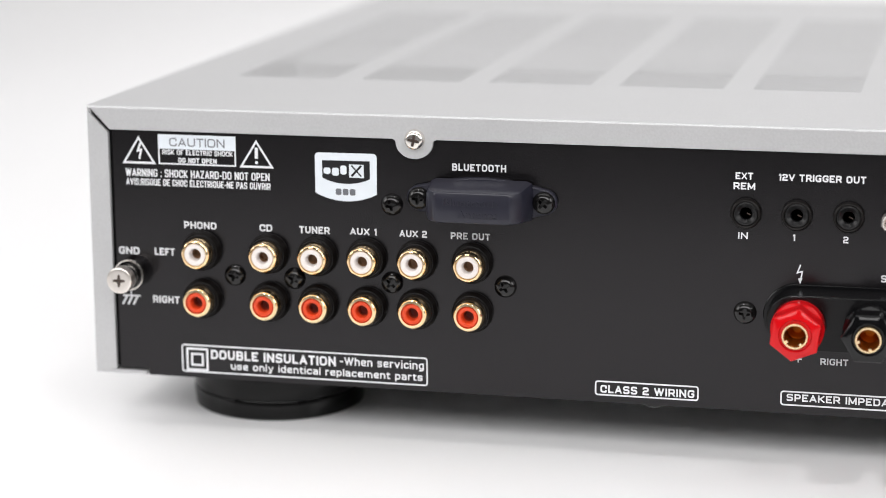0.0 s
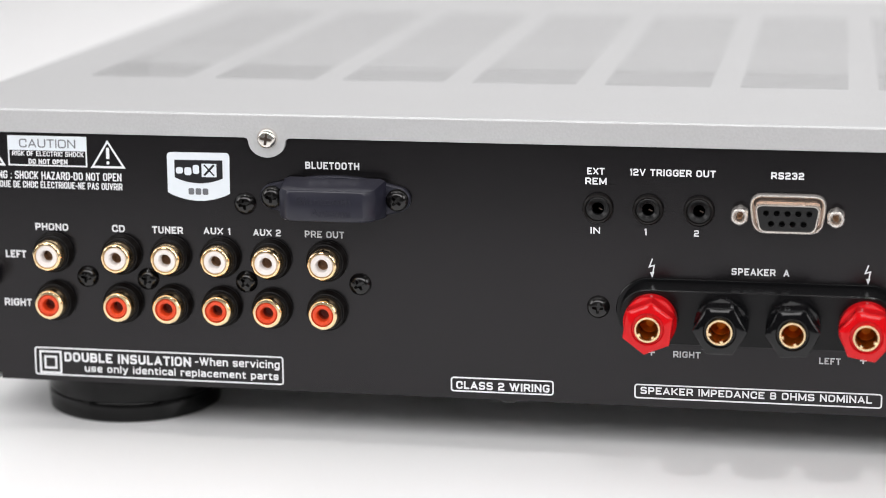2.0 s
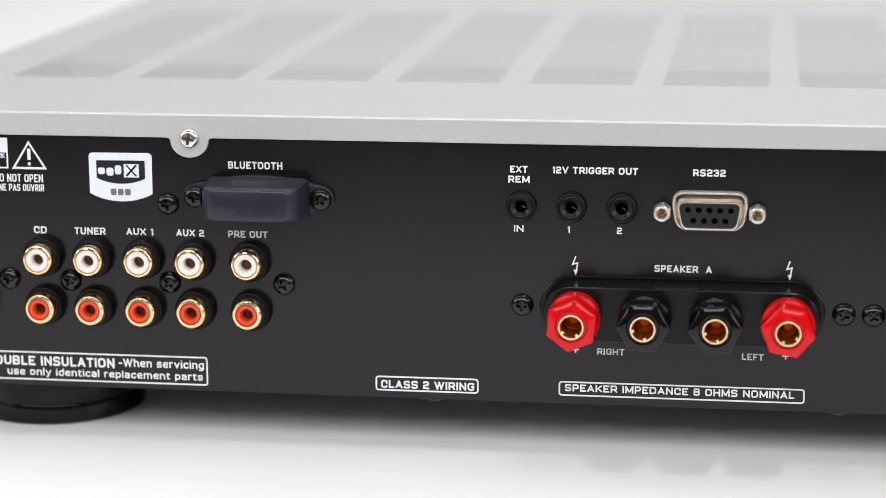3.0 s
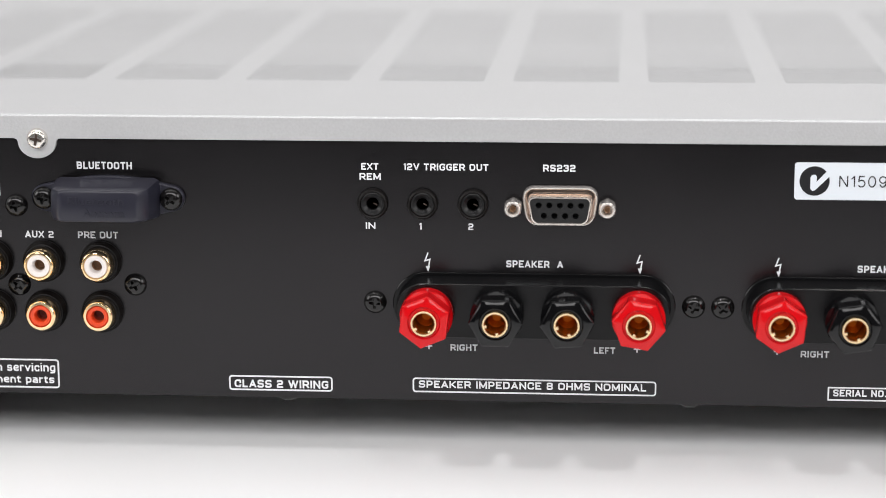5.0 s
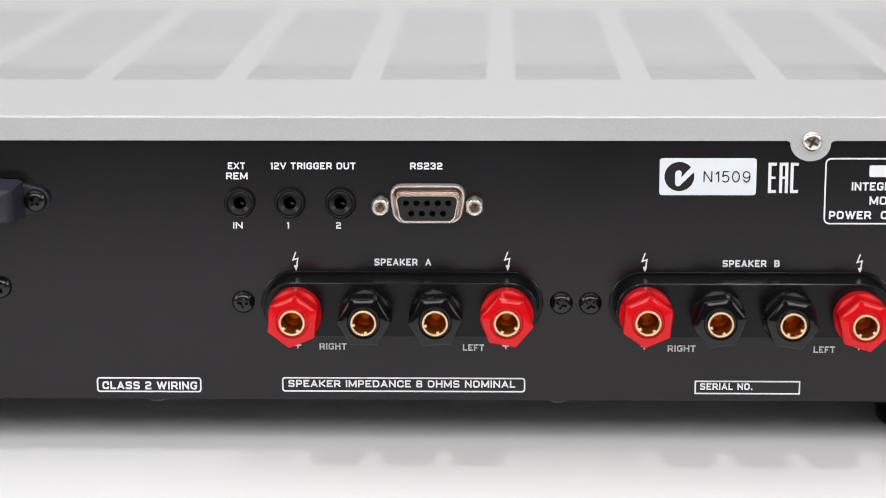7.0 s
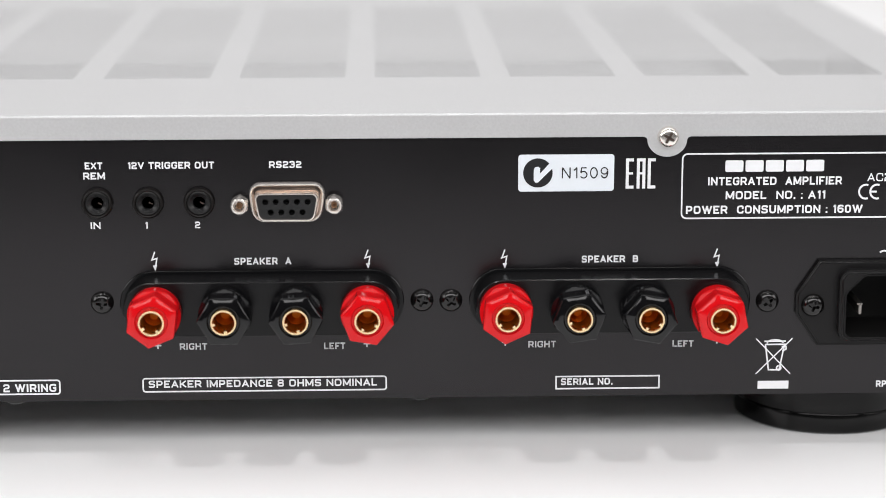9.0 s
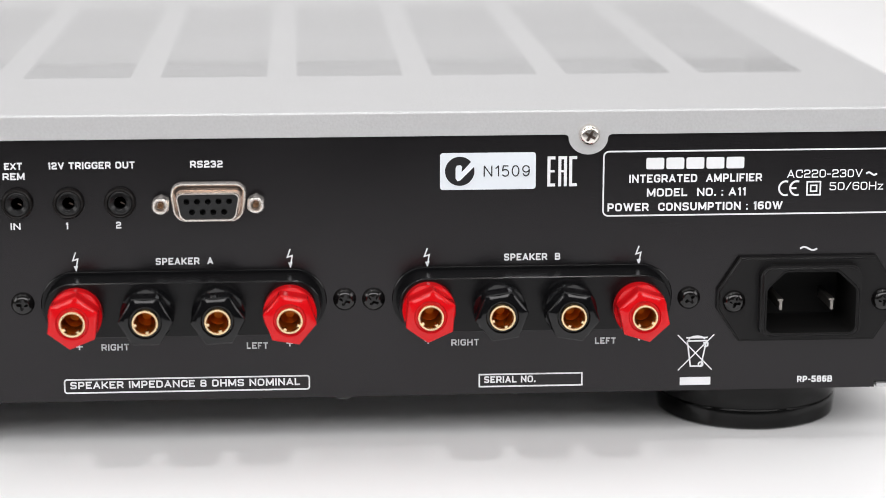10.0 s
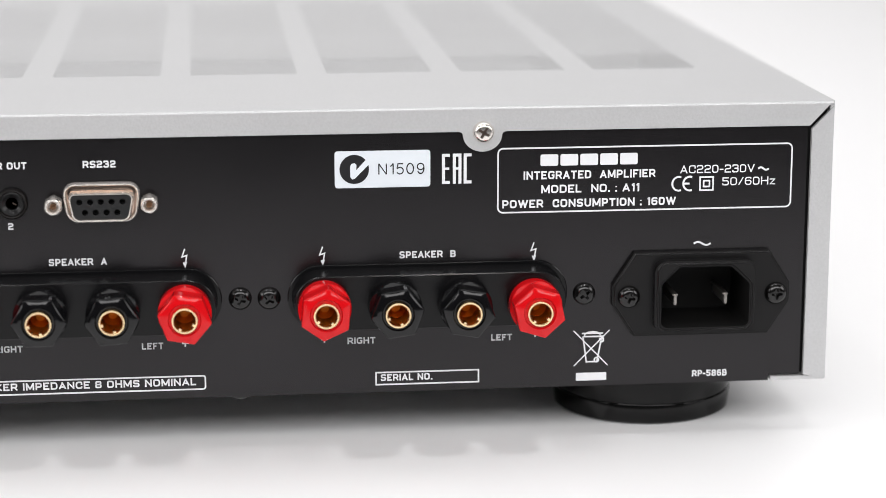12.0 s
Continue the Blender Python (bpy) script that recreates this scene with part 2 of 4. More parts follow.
pen("3", 0.80, [(0, 0.78), (0, 1, 1), (0.97, 1, 1), (0.97, 0.52, 1), (0.3, 0.52)], [(0.6, 0.52), (1, 0.52, 1), (1, 0, 1), (0, 0, 1), (0, 0.24)])
pen("5", 0.80, [(0.95, 1), (0.03, 1), (0.03, 0.58), (1, 0.58, 1), (1, 0, 1), (0, 0, 1), (0, 0.24)])
pen("6", 0.80, [(0.97, 0.82), (0.97, 1, 1), (0, 1, 1), (0, 0, 1), (1, 0, 1), (1, 0.56, 1), (0.5, 0.56)], [(0.55, 0.56), (0.05, 0.56)])
pen("8", 0.82, [(0.5, 0), (1, 0, 1), (1, 0.52, 1), (0, 0.52, 1), (0, 0, 1), (0.5, 0)], [(0.5, 1), (0.03, 1, 1), (0.03, 0.52, 1), (0.97, 0.52, 1), (0.97, 1, 1), (0.5, 1)])
pen(".", 0.0, [(0, 0), (0, 0.02)])
pen(":", 0.0, [(0, 0), (0, 0.02)], [(0, 0.58), (0, 0.60)])
pen("-", 0.46, [(0, 0.40), (1, 0.40)])
pen("/", 0.60, [(0, 0), (1, 1)])
pen("a", 0.70, [(0.06, 0.70), (1, 0.70, 1), (1, 0)], [(1, 0), (0, 0, 1), (0, 0.38, 1), (1, 0.38)])
pen("c", 0.68, [(1, 0.50), (1, 0.70, 1), (0, 0.70, 1), (0, 0, 1), (1, 0, 1), (1, 0.20)])
pen("d", 0.72, [(1, 1), (1, 0)], [(1, 0), (0, 0, 1), (0, 0.70, 1), (1, 0.70)])
pen("e", 0.72, [(1, 0.14), (1, 0, 1), (0, 0, 1), (0, 0.70, 1), (1, 0.70, 1), (1, 0.36)], [(0, 0.36), (1, 0.36)])
pen("g", 0.72, [(1, 0.70), (1, -0.28, 1), (0.05, -0.28)], [(1, 0), (0, 0, 1), (0, 0.70, 1), (1, 0.70)])
pen("h", 0.72, [(0, 0), (0, 1)], [(0, 0.70), (1, 0.70, 1), (1, 0)])
pen("i", 0.0, [(0, 0), (0, 0.70)], [(0, 0.97), (0, 0.99)])
pen("l", 0.0, [(0, 0), (0, 1)])
pen("m", 1.15, [(0, 0), (0, 0.70)], [(0, 0.70), (1, 0.70, 1), (1, 0)], [(0.5, 0.70), (0.5, 0)])
pen("n", 0.72, [(0, 0), (0, 0.70)], [(0, 0.70), (1, 0.70, 1), (1, 0)])
pen("o", 0.74, [(0, 0.35), (0, 0, 1), (1, 0, 1), (1, 0.70, 1), (0, 0.70, 1), (0, 0.35)])
pen("p", 0.72, [(0, -0.28), (0, 0.70)], [(0, 0.70), (1, 0.70, 1), (1, 0, 1), (0, 0)])
pen("r", 0.50, [(0, 0), (0, 0.70), (1, 0.70)])
pen("s", 0.68, [(0.97, 0.54), (0.97, 0.70, 1), (0, 0.70, 1), (0, 0.36, 1), (1, 0.34, 1), (1, 0, 1), (0, 0, 1), (0, 0.17)])
pen("t", 0.50, [(0.3, 0.95), (0.3, 0, 1), (1, 0)], [(0, 0.70), (1, 0.70)])
pen("u", 0.72, [(0, 0.70), (0, 0, 1), (1, 0)], [(1, 0.70), (1, 0)])
pen("v", 0.76, [(0, 0.70), (0.5, 0)], [(0.5, 0), (1, 0.70)])
pen("y", 0.76, [(0, 0.70), (0.5, 0.02)], [(1, 0.70), (0.40, -0.28), (0.12, -0.28)])
pen("z", 0.66, [(0, 0.70), (1, 0.70), (0, 0), (1, 0)])


def rounded(points, radius, steps=5):
    """The path with its marked corners turned into arcs."""
    out = []
    for i, p in enumerate(points):
        v = Vector(p[:2])
        if len(p) == 2:
            out.append(v)
            continue
        a, b = Vector(points[i - 1][:2]), Vector(points[i + 1][:2])
        r = min(radius, 0.49 * (a - v).length, 0.49 * (b - v).length)
        p0, p1 = v + (a - v).normalized() * r, v + (b - v).normalized() * r
        for k in range(steps + 1):
            t = k / steps
            out.append(p0 * (1 - t) ** 2 + v * (2 * t * (1 - t)) + p1 * t ** 2)
    return out


def ribbon(points, w, lo, hi, closed, caps):
    """The two edges of a pen stroke of width w that stays between lo and hi; caps: which open ends reach half a width further."""
    pts = [p for i, p in enumerate(points) if i == 0 or (p - points[i - 1]).length > 1e-6]
    dirs = [(b - a).normalized() for a, b in zip(pts, pts[1:])]
    edges = []
    for i, p in enumerate(pts):
        d0, d1 = dirs[max(i - 1, 0)], dirs[min(i, len(dirs) - 1)]
        q = p.copy()
        if closed and i in (0, len(pts) - 1):
            d0 = d1 = dirs[0]
        elif i == 0 and caps[0]:
            q -= d1 * (w / 2)
        elif i == len(pts) - 1 and caps[1]:
            q += d0 * (w / 2)
        n0 = Vector((-d0.y, d0.x))
        m = n0 + Vector((-d1.y, d1.x))
        m *= 1 / max(m.dot(n0), 0.45)
        pair = [q + m * (w / 2), q - m * (w / 2)]
        for e in pair:
            e.y = min(max(e.y, lo), hi)
        edges.append(pair)
    return edges


def lettering(text, x0, x1, z, cap, parent, mat=PRINT, weight=0.19, y0=INK0, y1=INK1, label=""):
    """Printed words from x0 to x1 on the base line z, with capitals of that height; weight: the stroke's width as a share of it."""
    gap, blank = 0.17, 0.36
    free = sum(blank if ch == " " else PEN[ch][0] for ch in text) + gap * (len(text) - 1)
    fixed = sum(weight for ch in text if ch != " " and PEN[ch][0] == 0)
    k = ((x1 - x0) / cap - fixed) / free if len(text) > 1 else 0.95
    at, verts, faces = 0.0, [], []
    if len(text) == 1:
        at = ((x0 + x1) / 2 - x0) / cap - PEN[text][0] * k / 2
    for ch in text:
        if ch == " ":
            at += (blank + gap) * k
            continue
        width, paths = PEN[ch]
        width = width * k or weight
        for n_, path in enumerate(paths):
            pts = [(at + weight / 2 + p[0] * (width - weight), weight / 2 + p[1] * (1 - weight), *p[2:]) for p in path]
            ys = [p[1] for p in pts]
            sides = ribbon(rounded(pts, 0.30), weight, min(ys) - weight / 2, max(ys) + weight / 2, path[0] == path[-1], [path[e][1] in (0, 1, 0.40, 0.02, 0.60, 0.70, 0.99, -0.28) for e in (0, -1)])
            base = len(verts)
            for l, r in sides:
                for e in (l, r):
                    verts.append((x0 + e.x * cap, y1 - 0.000006 * n_, z + e.y * cap))
                    verts.append((x0 + e.x * cap, y0, z + e.y * cap))
            for i in range(len(sides) - 1):
                b = base + 4 * i
                faces += [(b, b + 2, b + 6, b + 4), (b, b + 4, b + 5, b + 1), (b + 2, b + 3, b + 7, b + 6)]
            b = base + 4 * (len(sides) - 1)
            faces += [(base, base + 1, base + 3, base + 2), (b, b + 2, b + 3, b + 1)]
        at += width + gap * k
    me = bpy.data.meshes.new("lettering")
    me.from_pydata(verts, [], faces)
    me.materials.append(mat)
    ob = new("lettering", me)
    ob.parent = parent
    return tagged(ob, label)


def plain_lettering(text, x0, x1, z, cap, parent, mat, y0, y1):
    """Words in the built-in font, from x0 to x1 on the base line z."""
    me = font_mesh(text)
    lo, hi = min(v.co.x for v in me.vertices), max(v.co.x for v in me.vertices)
    for v in me.vertices:
        v.co = (x0 + (v.co.x - lo) * (x1 - x0) / (hi - lo), y1 if v.co.z > 0 else y0, z + v.co.y * cap / CAP)
    me.materials.append(mat)
    ob = new("lettering", me)
    ob.parent = parent
    return ob


def frame_line(x0, z0, x1, z1, r, w, parent, mat=PRINT, name="printed_frame"):
    bm = plate(round_rect(x0, z0, x1, z1, r), [round_rect(x0 + w, z0 + w, x1 - w, z1 - w, max(r - w, 0.0001))], INK0, INK1)
    return part(name, bm, mat, parent, smooth=False)


# ------------------------------------------------------------------ studio: table, walls, ceiling
bm = bmesh.new()
prof = [(-0.42, -0.8), (-0.42, -0.08)] + [(-0.34 - 0.08 * math.cos(radians(a)), -0.08 + 0.08 * math.sin(radians(a))) for a in range(15, 91, 15)] + [(1.6, 0.0)] + [(1.6 + 0.5 * math.sin(radians(a)), 0.5 - 0.5 * math.cos(radians(a))) for a in range(10, 91, 10)] + [(2.1, 2.6)]
rows_ = [[bm.verts.new((x, y, z)) for y, z in prof] for x in (-2.2, 2.6)]
for i in range(len(prof) - 1):
    bm.faces.new((rows_[0][i], rows_[1][i], rows_[1][i + 1], rows_[0][i + 1]))
sweep = part("ground", bm, TABLE, None, "glossy white seamless table top that curves up into a backdrop")
tagged(sweep, category="table", kind="structure")
sol = sweep.modifiers.new("thickness", "SOLIDIFY")
sol.thickness, sol.offset = 0.02, 1
for nm, b in (("wall_north", (-2.7, 2.3, -0.8, 3.1, 2.4, 2.8)), ("wall_south", (-2.7, -2.9, -0.8, 3.1, -2.8, 2.8)), ("wall_west", (-2.8, -2.9, -0.8, -2.7, 2.4, 2.8)),
              ("wall_east", (3.1, -2.9, -0.8, 3.2, 2.4, 2.8)), ("ceiling", (-2.8, -2.9, 2.8, 3.2, 2.4, 2.9)), ("floor", (-2.8, -2.9, -0.9, 3.2, 2.4, -0.8))):
    tagged(part(nm, box(*b), WALL, None, "plain grey studio " + nm.split("_")[0], smooth=False), category=nm.split("_")[0], kind="structure")

# ------------------------------------------------------------------ amplifier: body
AMP = tagged(empty("amplifier"), "silver stereo amplifier with black connector panel on white table", "amplifier")
W, TOP, BOT, DEEP = 0.4306, 0.0932, 0.0155, 0.315
T = 0.0012

# back panel with the socket opening


def cav(g):
    """The socket's outline: chamfered above, rounded below; g widens it."""
    x0, x1, z0, z1, r = 0.3835 - g, 0.4076 + g, 0.0325 - g, 0.0492 + g, 0.0016
    low = [(x0 + r - r * math.cos(radians(a)), z0 + r - r * math.sin(radians(a))) for a in range(0, 91, 18)]
    low += [(x1 - r + r * math.sin(radians(a)), z0 + r - r * math.cos(radians(a))) for a in range(0, 91, 18)]
    return low + [(x1, 0.0440), (x1 - 0.0006, 0.0450), (x1 - 0.0047, z1 - 0.0004), (x1 - 0.0056, z1), (x0 + 0.0054, z1), (x0 + 0.0045, z1 - 0.0004), (x0 + 0.0006, 0.0450), (x0, 0.0440)]


IEC_HOLE = cav(0.0)
edge = [(0.0157, BOT), (W - 0.0157, BOT), (W - 0.0157, 0.0172), (W - 0.0070, 0.0172), (W - 0.0070, 0.0885), (0.0070, 0.0885), (0.0070, 0.0172), (0.0157, 0.0172)]
panel = part("back_panel", plate(edge, [IEC_HOLE], 0.0, T), PANEL, AMP, "black brushed sheet metal panel with white print", smooth=False)

# cover: top with ten vent fields, sides, folded rear lip
COLS = [(0.0221 + 0.0394 * k, 0.0221 + 0.0394 * k + 0.0307) for k in range(10)]
V0, PITCH, OPEN, ROWS_N = 0.0665, 0.0053, 0.0012, 35
V1 = V0 + PITCH * ROWS_N
R = 0.0007


def flat_plate(outer, holes, z0, z1):
    """A level plate with holes, from z0 to z1."""
    bm = plate(outer, holes, z0, z1)
    for v in bm.verts:
        v.co = (v.co.x, v.co.z, v.co.y)
    return bm


def slats(cols, y0, pitch, gap, count, z0, z1):
    bm = bmesh.new()
    rnd = random.Random(4)
    play = [rnd.uniform(-0.00015, 0.00015) for k in range(count)]
    for a, b in cols:
        for k in range(count):
            y = y0 + pitch * k
            g = gap * (1.7 if k < 6 else 1.0)
            box(a - 0.0002, y + g + play[k], z0, b + 0.0002, y + pitch + (0.0002 if k == count - 1 else 0), z1, bm)
    return bm


rect = lambda x0, y0, x1, y1: [(x0, y0), (x1, y0), (x1, y1), (x0, y1)]
part("top_cover", flat_plate(rect(0.0, -0.0005, W, DEEP), [rect(a, V0, b, V1) for a, b in COLS], TOP - T, TOP), SILVER, AMP, "silver top plate with ten columns of vent slots", smooth=False)
tagged(part("vent_slats", slats(COLS, V0, PITCH, OPEN, ROWS_N, TOP - 0.00020, TOP - 0.00005), SILVER, AMP, smooth=False), kind="stuff")

bm = bmesh.new()
lug = lambda cx: [(cx - 0.0063, 0.0866), (cx - 0.0055, 0.0863), (cx - 0.0052, 0.0857)] + [(cx + 0.0052 * math.cos(radians(a)), 0.0857 + 0.0045 * math.sin(radians(a))) for a in range(190, 351, 10)] + [(cx + 0.0052, 0.0857), (cx + 0.0055, 0.0863), (cx + 0.0063, 0.0866)]
LUGS = (0.0951, 0.3351)
outline = [(0.0012, TOP - R), (0.0068, 0.0866)] + lug(LUGS[0]) + lug(LUGS[1]) + [(W - 0.0068, 0.0866), (W - 0.0012, TOP - R)]
plate(outline, [], -0.0012, 0.0, bm)
# rolled edge between top and lip
n = 6
ring = [(-0.0005 - R * math.sin(radians(90 * i / n)), TOP - R + R * math.cos(radians(90 * i / n))) for i in range(n + 1)]
left = [bm.verts.new((0.0004, y, z)) for y, z in ring]
right = [bm.verts.new((W - 0.0004, y, z)) for y, z in ring]
for i in range(n):
    bm.faces.new((left[i], right[i], right[i + 1], left[i + 1]))
rear_lip = part("rear_lip", bm, SILVER, AMP, "folded silver lip with two rounded screw lugs")

for s, nm in ((0, "side_panel"), (1, "side_panel")):
    fx = (lambda x: x) if s == 0 else (lambda x: W - x)
    bm = bmesh.new()
    q = [(fx(0.0), BOT + 0.0006), (fx(0.0062), BOT + 0.0016), (fx(0.0062), 0.0857), (fx(0.0003), TOP - 0.0015)]
    plate(q if s == 0 else q[::-1], [], -0.0012, 0.0, bm)
    xa, xb = sorted((fx(0.0), fx(T)))
    box(xa, -0.0004, BOT + 0.0004, xb, DEEP, TOP - T, bm)
    xa, xb = sorted((fx(0.0), fx(0.0152)))
    box(xa, -0.0008, BOT + 0.0002, xb, 0.02, BOT + 0.0012, bm)
    part(nm, bm, SILVER, AMP, "silver side of the folded cover")

# black strips put behind the mitred corners as the gaps' shade, front closure
part("front_fascia", box(0.0, DEEP, BOT, W, DEEP + 0.006, TOP), SILVER, AMP, smooth=False)
for x0, x1 in ((0.0015, 0.0085), (W - 0.0085, W - 0.0015)):
    part("corner_backing", box(x0, 0.0016, 0.0172, x1, 0.0026, TOP - 0.0014), HOLE, AMP, smooth=False)

# bottom plate, inner chassis
part("bottom_plate", flat_plate(rect(0.0155, 0.0015, W - 0.0155, DEEP), [], BOT, BOT + T), DULL_STEEL, AMP, smooth=False)
part("chassis_tray", box(0.004, 0.012, 0.083, W - 0.004, DEEP - 0.004, 0.0842), DULL_STEEL, AMP, smooth=False)
# bright plates added unseen under the slats, to lighten bands of slots
for x0, x1, y0, y1 in ((0.10, 0.36, 0.060, 0.094), (0.06, 0.33, 0.140, 0.156), (0.14, 0.40, 0.112, 0.118), (0.03, 0.14, 0.100, 0.122)):
    part("inner_bracket", box(x0, y0, 0.0843, x1, y1, TOP - 0.0005), VENT_BRIGHT, AMP, "added bright plate under the vents that lightens the slots", smooth=False)
part("chassis_tray", box(0.004, 0.012, 0.022, W - 0.004, DEEP - 0.004, 0.0235), PANEL, AMP, smooth=False)

# feet
prof_foot = [(0, 0), (0.0244, 0), (0.0252, 0.0006), (0.0256, 0.0056), (0.02545, 0.0059), (0.0251, 0.0060), (0.0251, 0.0062), (0.02545, 0.0063),
             (0.0256, 0.0066), (0.0257, 0.0142), (0.0253, 0.0149), (0.0235, 0.0150), (0.0205, 0.0147), (0.0205, 0.0155), (0, 0.0155)]
for k, (x, y) in enumerate(((0.0430, 0.0365), (0.3868, 0.0365), (0.0430, 0.270), (0.3868, 0.270))):
    bm = lathe(prof_foot, 72)
    bmesh.ops.rotate(bm, verts=bm.verts, matrix=Matrix.Rotation(radians(-90), 3, "X"))
    f = part("foot", bm, FOOT, AMP, "glossy black round two-tier foot")
    f.location = (x, y, 0)

# ------------------------------------------------------------------ screws


def phillips(r, h, crossw, crossl, depth, segs=48, p=3.2):
    """A pan head with a tapered cross recess, facing out of the panel."""
    bm = bmesh.new()
    dome = lambda q: h * max(1 - q ** p, 0) ** 0.5
    q0 = min(crossl * 1.12 / r, 0.9)
    qs = [q0 + (1 - q0) * (1 - (1 - k / 9) ** 1.8) for k in range(10)]
    rings = [[bm.verts.new((q * r * math.cos(2 * math.pi * i / segs), -dome(q), q * r * math.sin(2 * math.pi * i / segs))) for i in range(segs)] for q in qs]
    for a, b in zip(rings, rings[1:]):
        for i in range(segs):
            bm.faces.new((a[i], a[(i + 1) % segs], b[(i + 1) % segs], b[i]))

    def cross(w, l, d):
        out = []
        for c, s_ in ((1, 0), (0, 1), (-1, 0), (0, -1)):
            for u, v in ((w * 1.15, -w * 1.15), (l * 0.94, -w * 0.8), (l, -w * 0.45), (l, w * 0.45), (l * 0.94, w * 0.8)):
                out.append(bm.verts.new((u * c - v * s_, -d, u * s_ + v * c)))
        return out
    top, low = cross(crossw, crossl, dome(q0)), cross(crossw * 0.85, crossl * 0.86, dome(q0) - depth)
    n_ = len(top)
    rim = [bm.edges.get((rings[0][i], rings[0][(i + 1) % segs])) for i in range(segs)] + [bm.edges.new((top[i], top[(i + 1) % n_])) for i in range(n_)]
    bmesh.ops.triangle_fill(bm, use_beauty=True, edges=rim)
    for i in range(n_):
        bm.faces.new((top[i], top[(i + 1) % n_], low[(i + 1) % n_], low[i]))
    bm.faces.new(low)
    return bm


black_head = None
for k, (x, z) in enumerate(((0.0425, 0.0461), (0.0600, 0.0460), (0.0882, 0.0462), (0.1202, 0.0466), (0.0884, 0.0681), (0.1854, 0.0427),
                            (0.2704, 0.0426), (0.2781, 0.0425), (0.3631, 0.0415))):
    turn = pose(x, 0, z, 0, 17 * k + 8, 0)
    if black_head is None:
        black_head = part("screw", phillips(0.0031, 0.0021, 0.00042, 0.0015, 0.0014, p=2.3), BLACK_STEEL, AMP, "black cross-head screw")
        black_head.matrix_basis = turn
    else:
        again(black_head, AMP, turn)
cover_screw = None
for x, a in ((LUGS[0] + 0.0002, 10), (LUGS[1] + 0.0002, 30)):
    turn = pose(x, -0.0012, 0.0865, 0, a, 0)
    if cover_screw is None:
        cover_screw = part("screw", phillips(0.0029, 0.0021, 0.00036, 0.0016, 0.0017), NICKEL, AMP, "bright nickel cross-head screw")
        cover_screw.matrix_basis = turn
    else:
        again(cover_screw, AMP, turn)
for ob in [o for o in bpy.data.objects if o.name.startswith("screw") and o.data is cover_screw.data]:
    bm = bmesh.new()
    for w, l in ((0.00030, 0.0014), (0.0014, 0.00030)):
        box(-w, -0.0017, -l, w, -0.0008 - 0.1 * l, l, bm)
    part("cross_recess", bm, RECESS, ob, "dark cross recess", smooth=False)
for x in (0.1606, 0.2700):
    bm = lathe([(0, 0), (0.0032, 0), (0.0030, 0.0012), (0.0020, 0.0019), (0, 0.0021)], 24)
    bmesh.ops.rotate(bm, verts=bm.verts, matrix=Matrix.Rotation(radians(90), 3, "X"))
    s_ = part("underside_screw", bm, BLACK_STEEL, AMP, "black screw head under the base")
    s_.location = (x, 0.0056, BOT)

# ground terminal
gnd = empty("ground_terminal", AMP, pose(0.0121, 0, 0.0455))
part("washer", lathe([(0.0036, 0.0034), (0.0044, 0.0034), (0.0045, 0.0038), (0.0044, 0.0043), (0.0040, 0.0043)], 40, close=True), NICKEL, gnd)
part("shaft", lathe([(0.0040, 0.0), (0.0040, 0.0040), (0.0034, 0.0041), (0.0033, 0.0088), (0.0028, 0.0088)], 40), BLACK_STEEL, gnd)
bm = lathe([(0.0030, 0.0082), (0.0036, 0.0083), (0.0038, 0.0086), (0.0038, 0.0109), (0.0037, 0.0112)], 40)
part("knob_rim", bm, SATIN, gnd)
hd = part("knob_head", phillips(0.0037, 0.0004, 0.00042, 0.0018, 0.0011, p=9), SATIN, gnd, "nickel thumb screw head with cross slot")
hd.location = (0, -0.0112, 0)
bm = bmesh.new()
for w, l in ((0.00034, 0.0016), (0.0016, 0.00034)):
    box(-w, -0.00012 - 0.02 * l, -l, w, 0.0004, l, bm)
part("cross_recess", bm, RECESS, hd, "dark cross recess", smooth=False)

# ------------------------------------------------------------------ phono sockets


def phono_socket(x, z, colour, label, core, inner):
    """A phono socket; core: the material of its bore, with the shade inside in its colour, inner: the insulator's
    radius.
    """
    s = empty("phono_socket", AMP, pose(x, 0, z))
    tagged(s, label)
    part("collar", lathe([(0.0, 0), (0.0057, 0), (0.0057, 0.0006), (0.0055, 0.0009), (0.0054, 0.0026), (0.0052, 0.0029), (0.0049, 0.0030), (0.0048, 0.0036), (0.0046, 0.0038), (0.0040, 0.0038)], 56), BLACK_PLASTIC, s)
    octo = lambda a, r, d: r * (1.0 if d < 0.0058 or r < 0.0038 else 1 - 0.008 * abs(math.sin(4 * a)))
    part("sleeve", lathe([(0.0040, 0.002), (0.0043, 0.0024), (0.0043, 0.0057), (0.0042, 0.0062), (0.0040, 0.0066), (0.0037, 0.00685), (inner + 0.0002, 0.0069), (inner + 0.0001, 0.0067), (inner, 0.0058)], 96, shape=octo), GOLD, s, "gold plated outer sleeve")
    part("insulator", lathe([(inner + 0.00005, 0.0058), (inner, 0.0064), (inner - 0.0002, 0.0067), (0.0021, 0.0067), (0.0019, 0.00665), (0.0017, 0.0064), (0.0016, 0.0058), (0.0015, 0.0046), (0.0014, 0.0020)], 48), colour, s)
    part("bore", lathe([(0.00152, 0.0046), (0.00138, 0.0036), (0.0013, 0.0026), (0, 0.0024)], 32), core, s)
    return s


L_Z, R_Z = 0.0528, 0.0390
xs_rca = (0.0330, 0.0527, 0.0669, 0.0811, 0.0954, 0.1110)
sock_l = sock_r = None
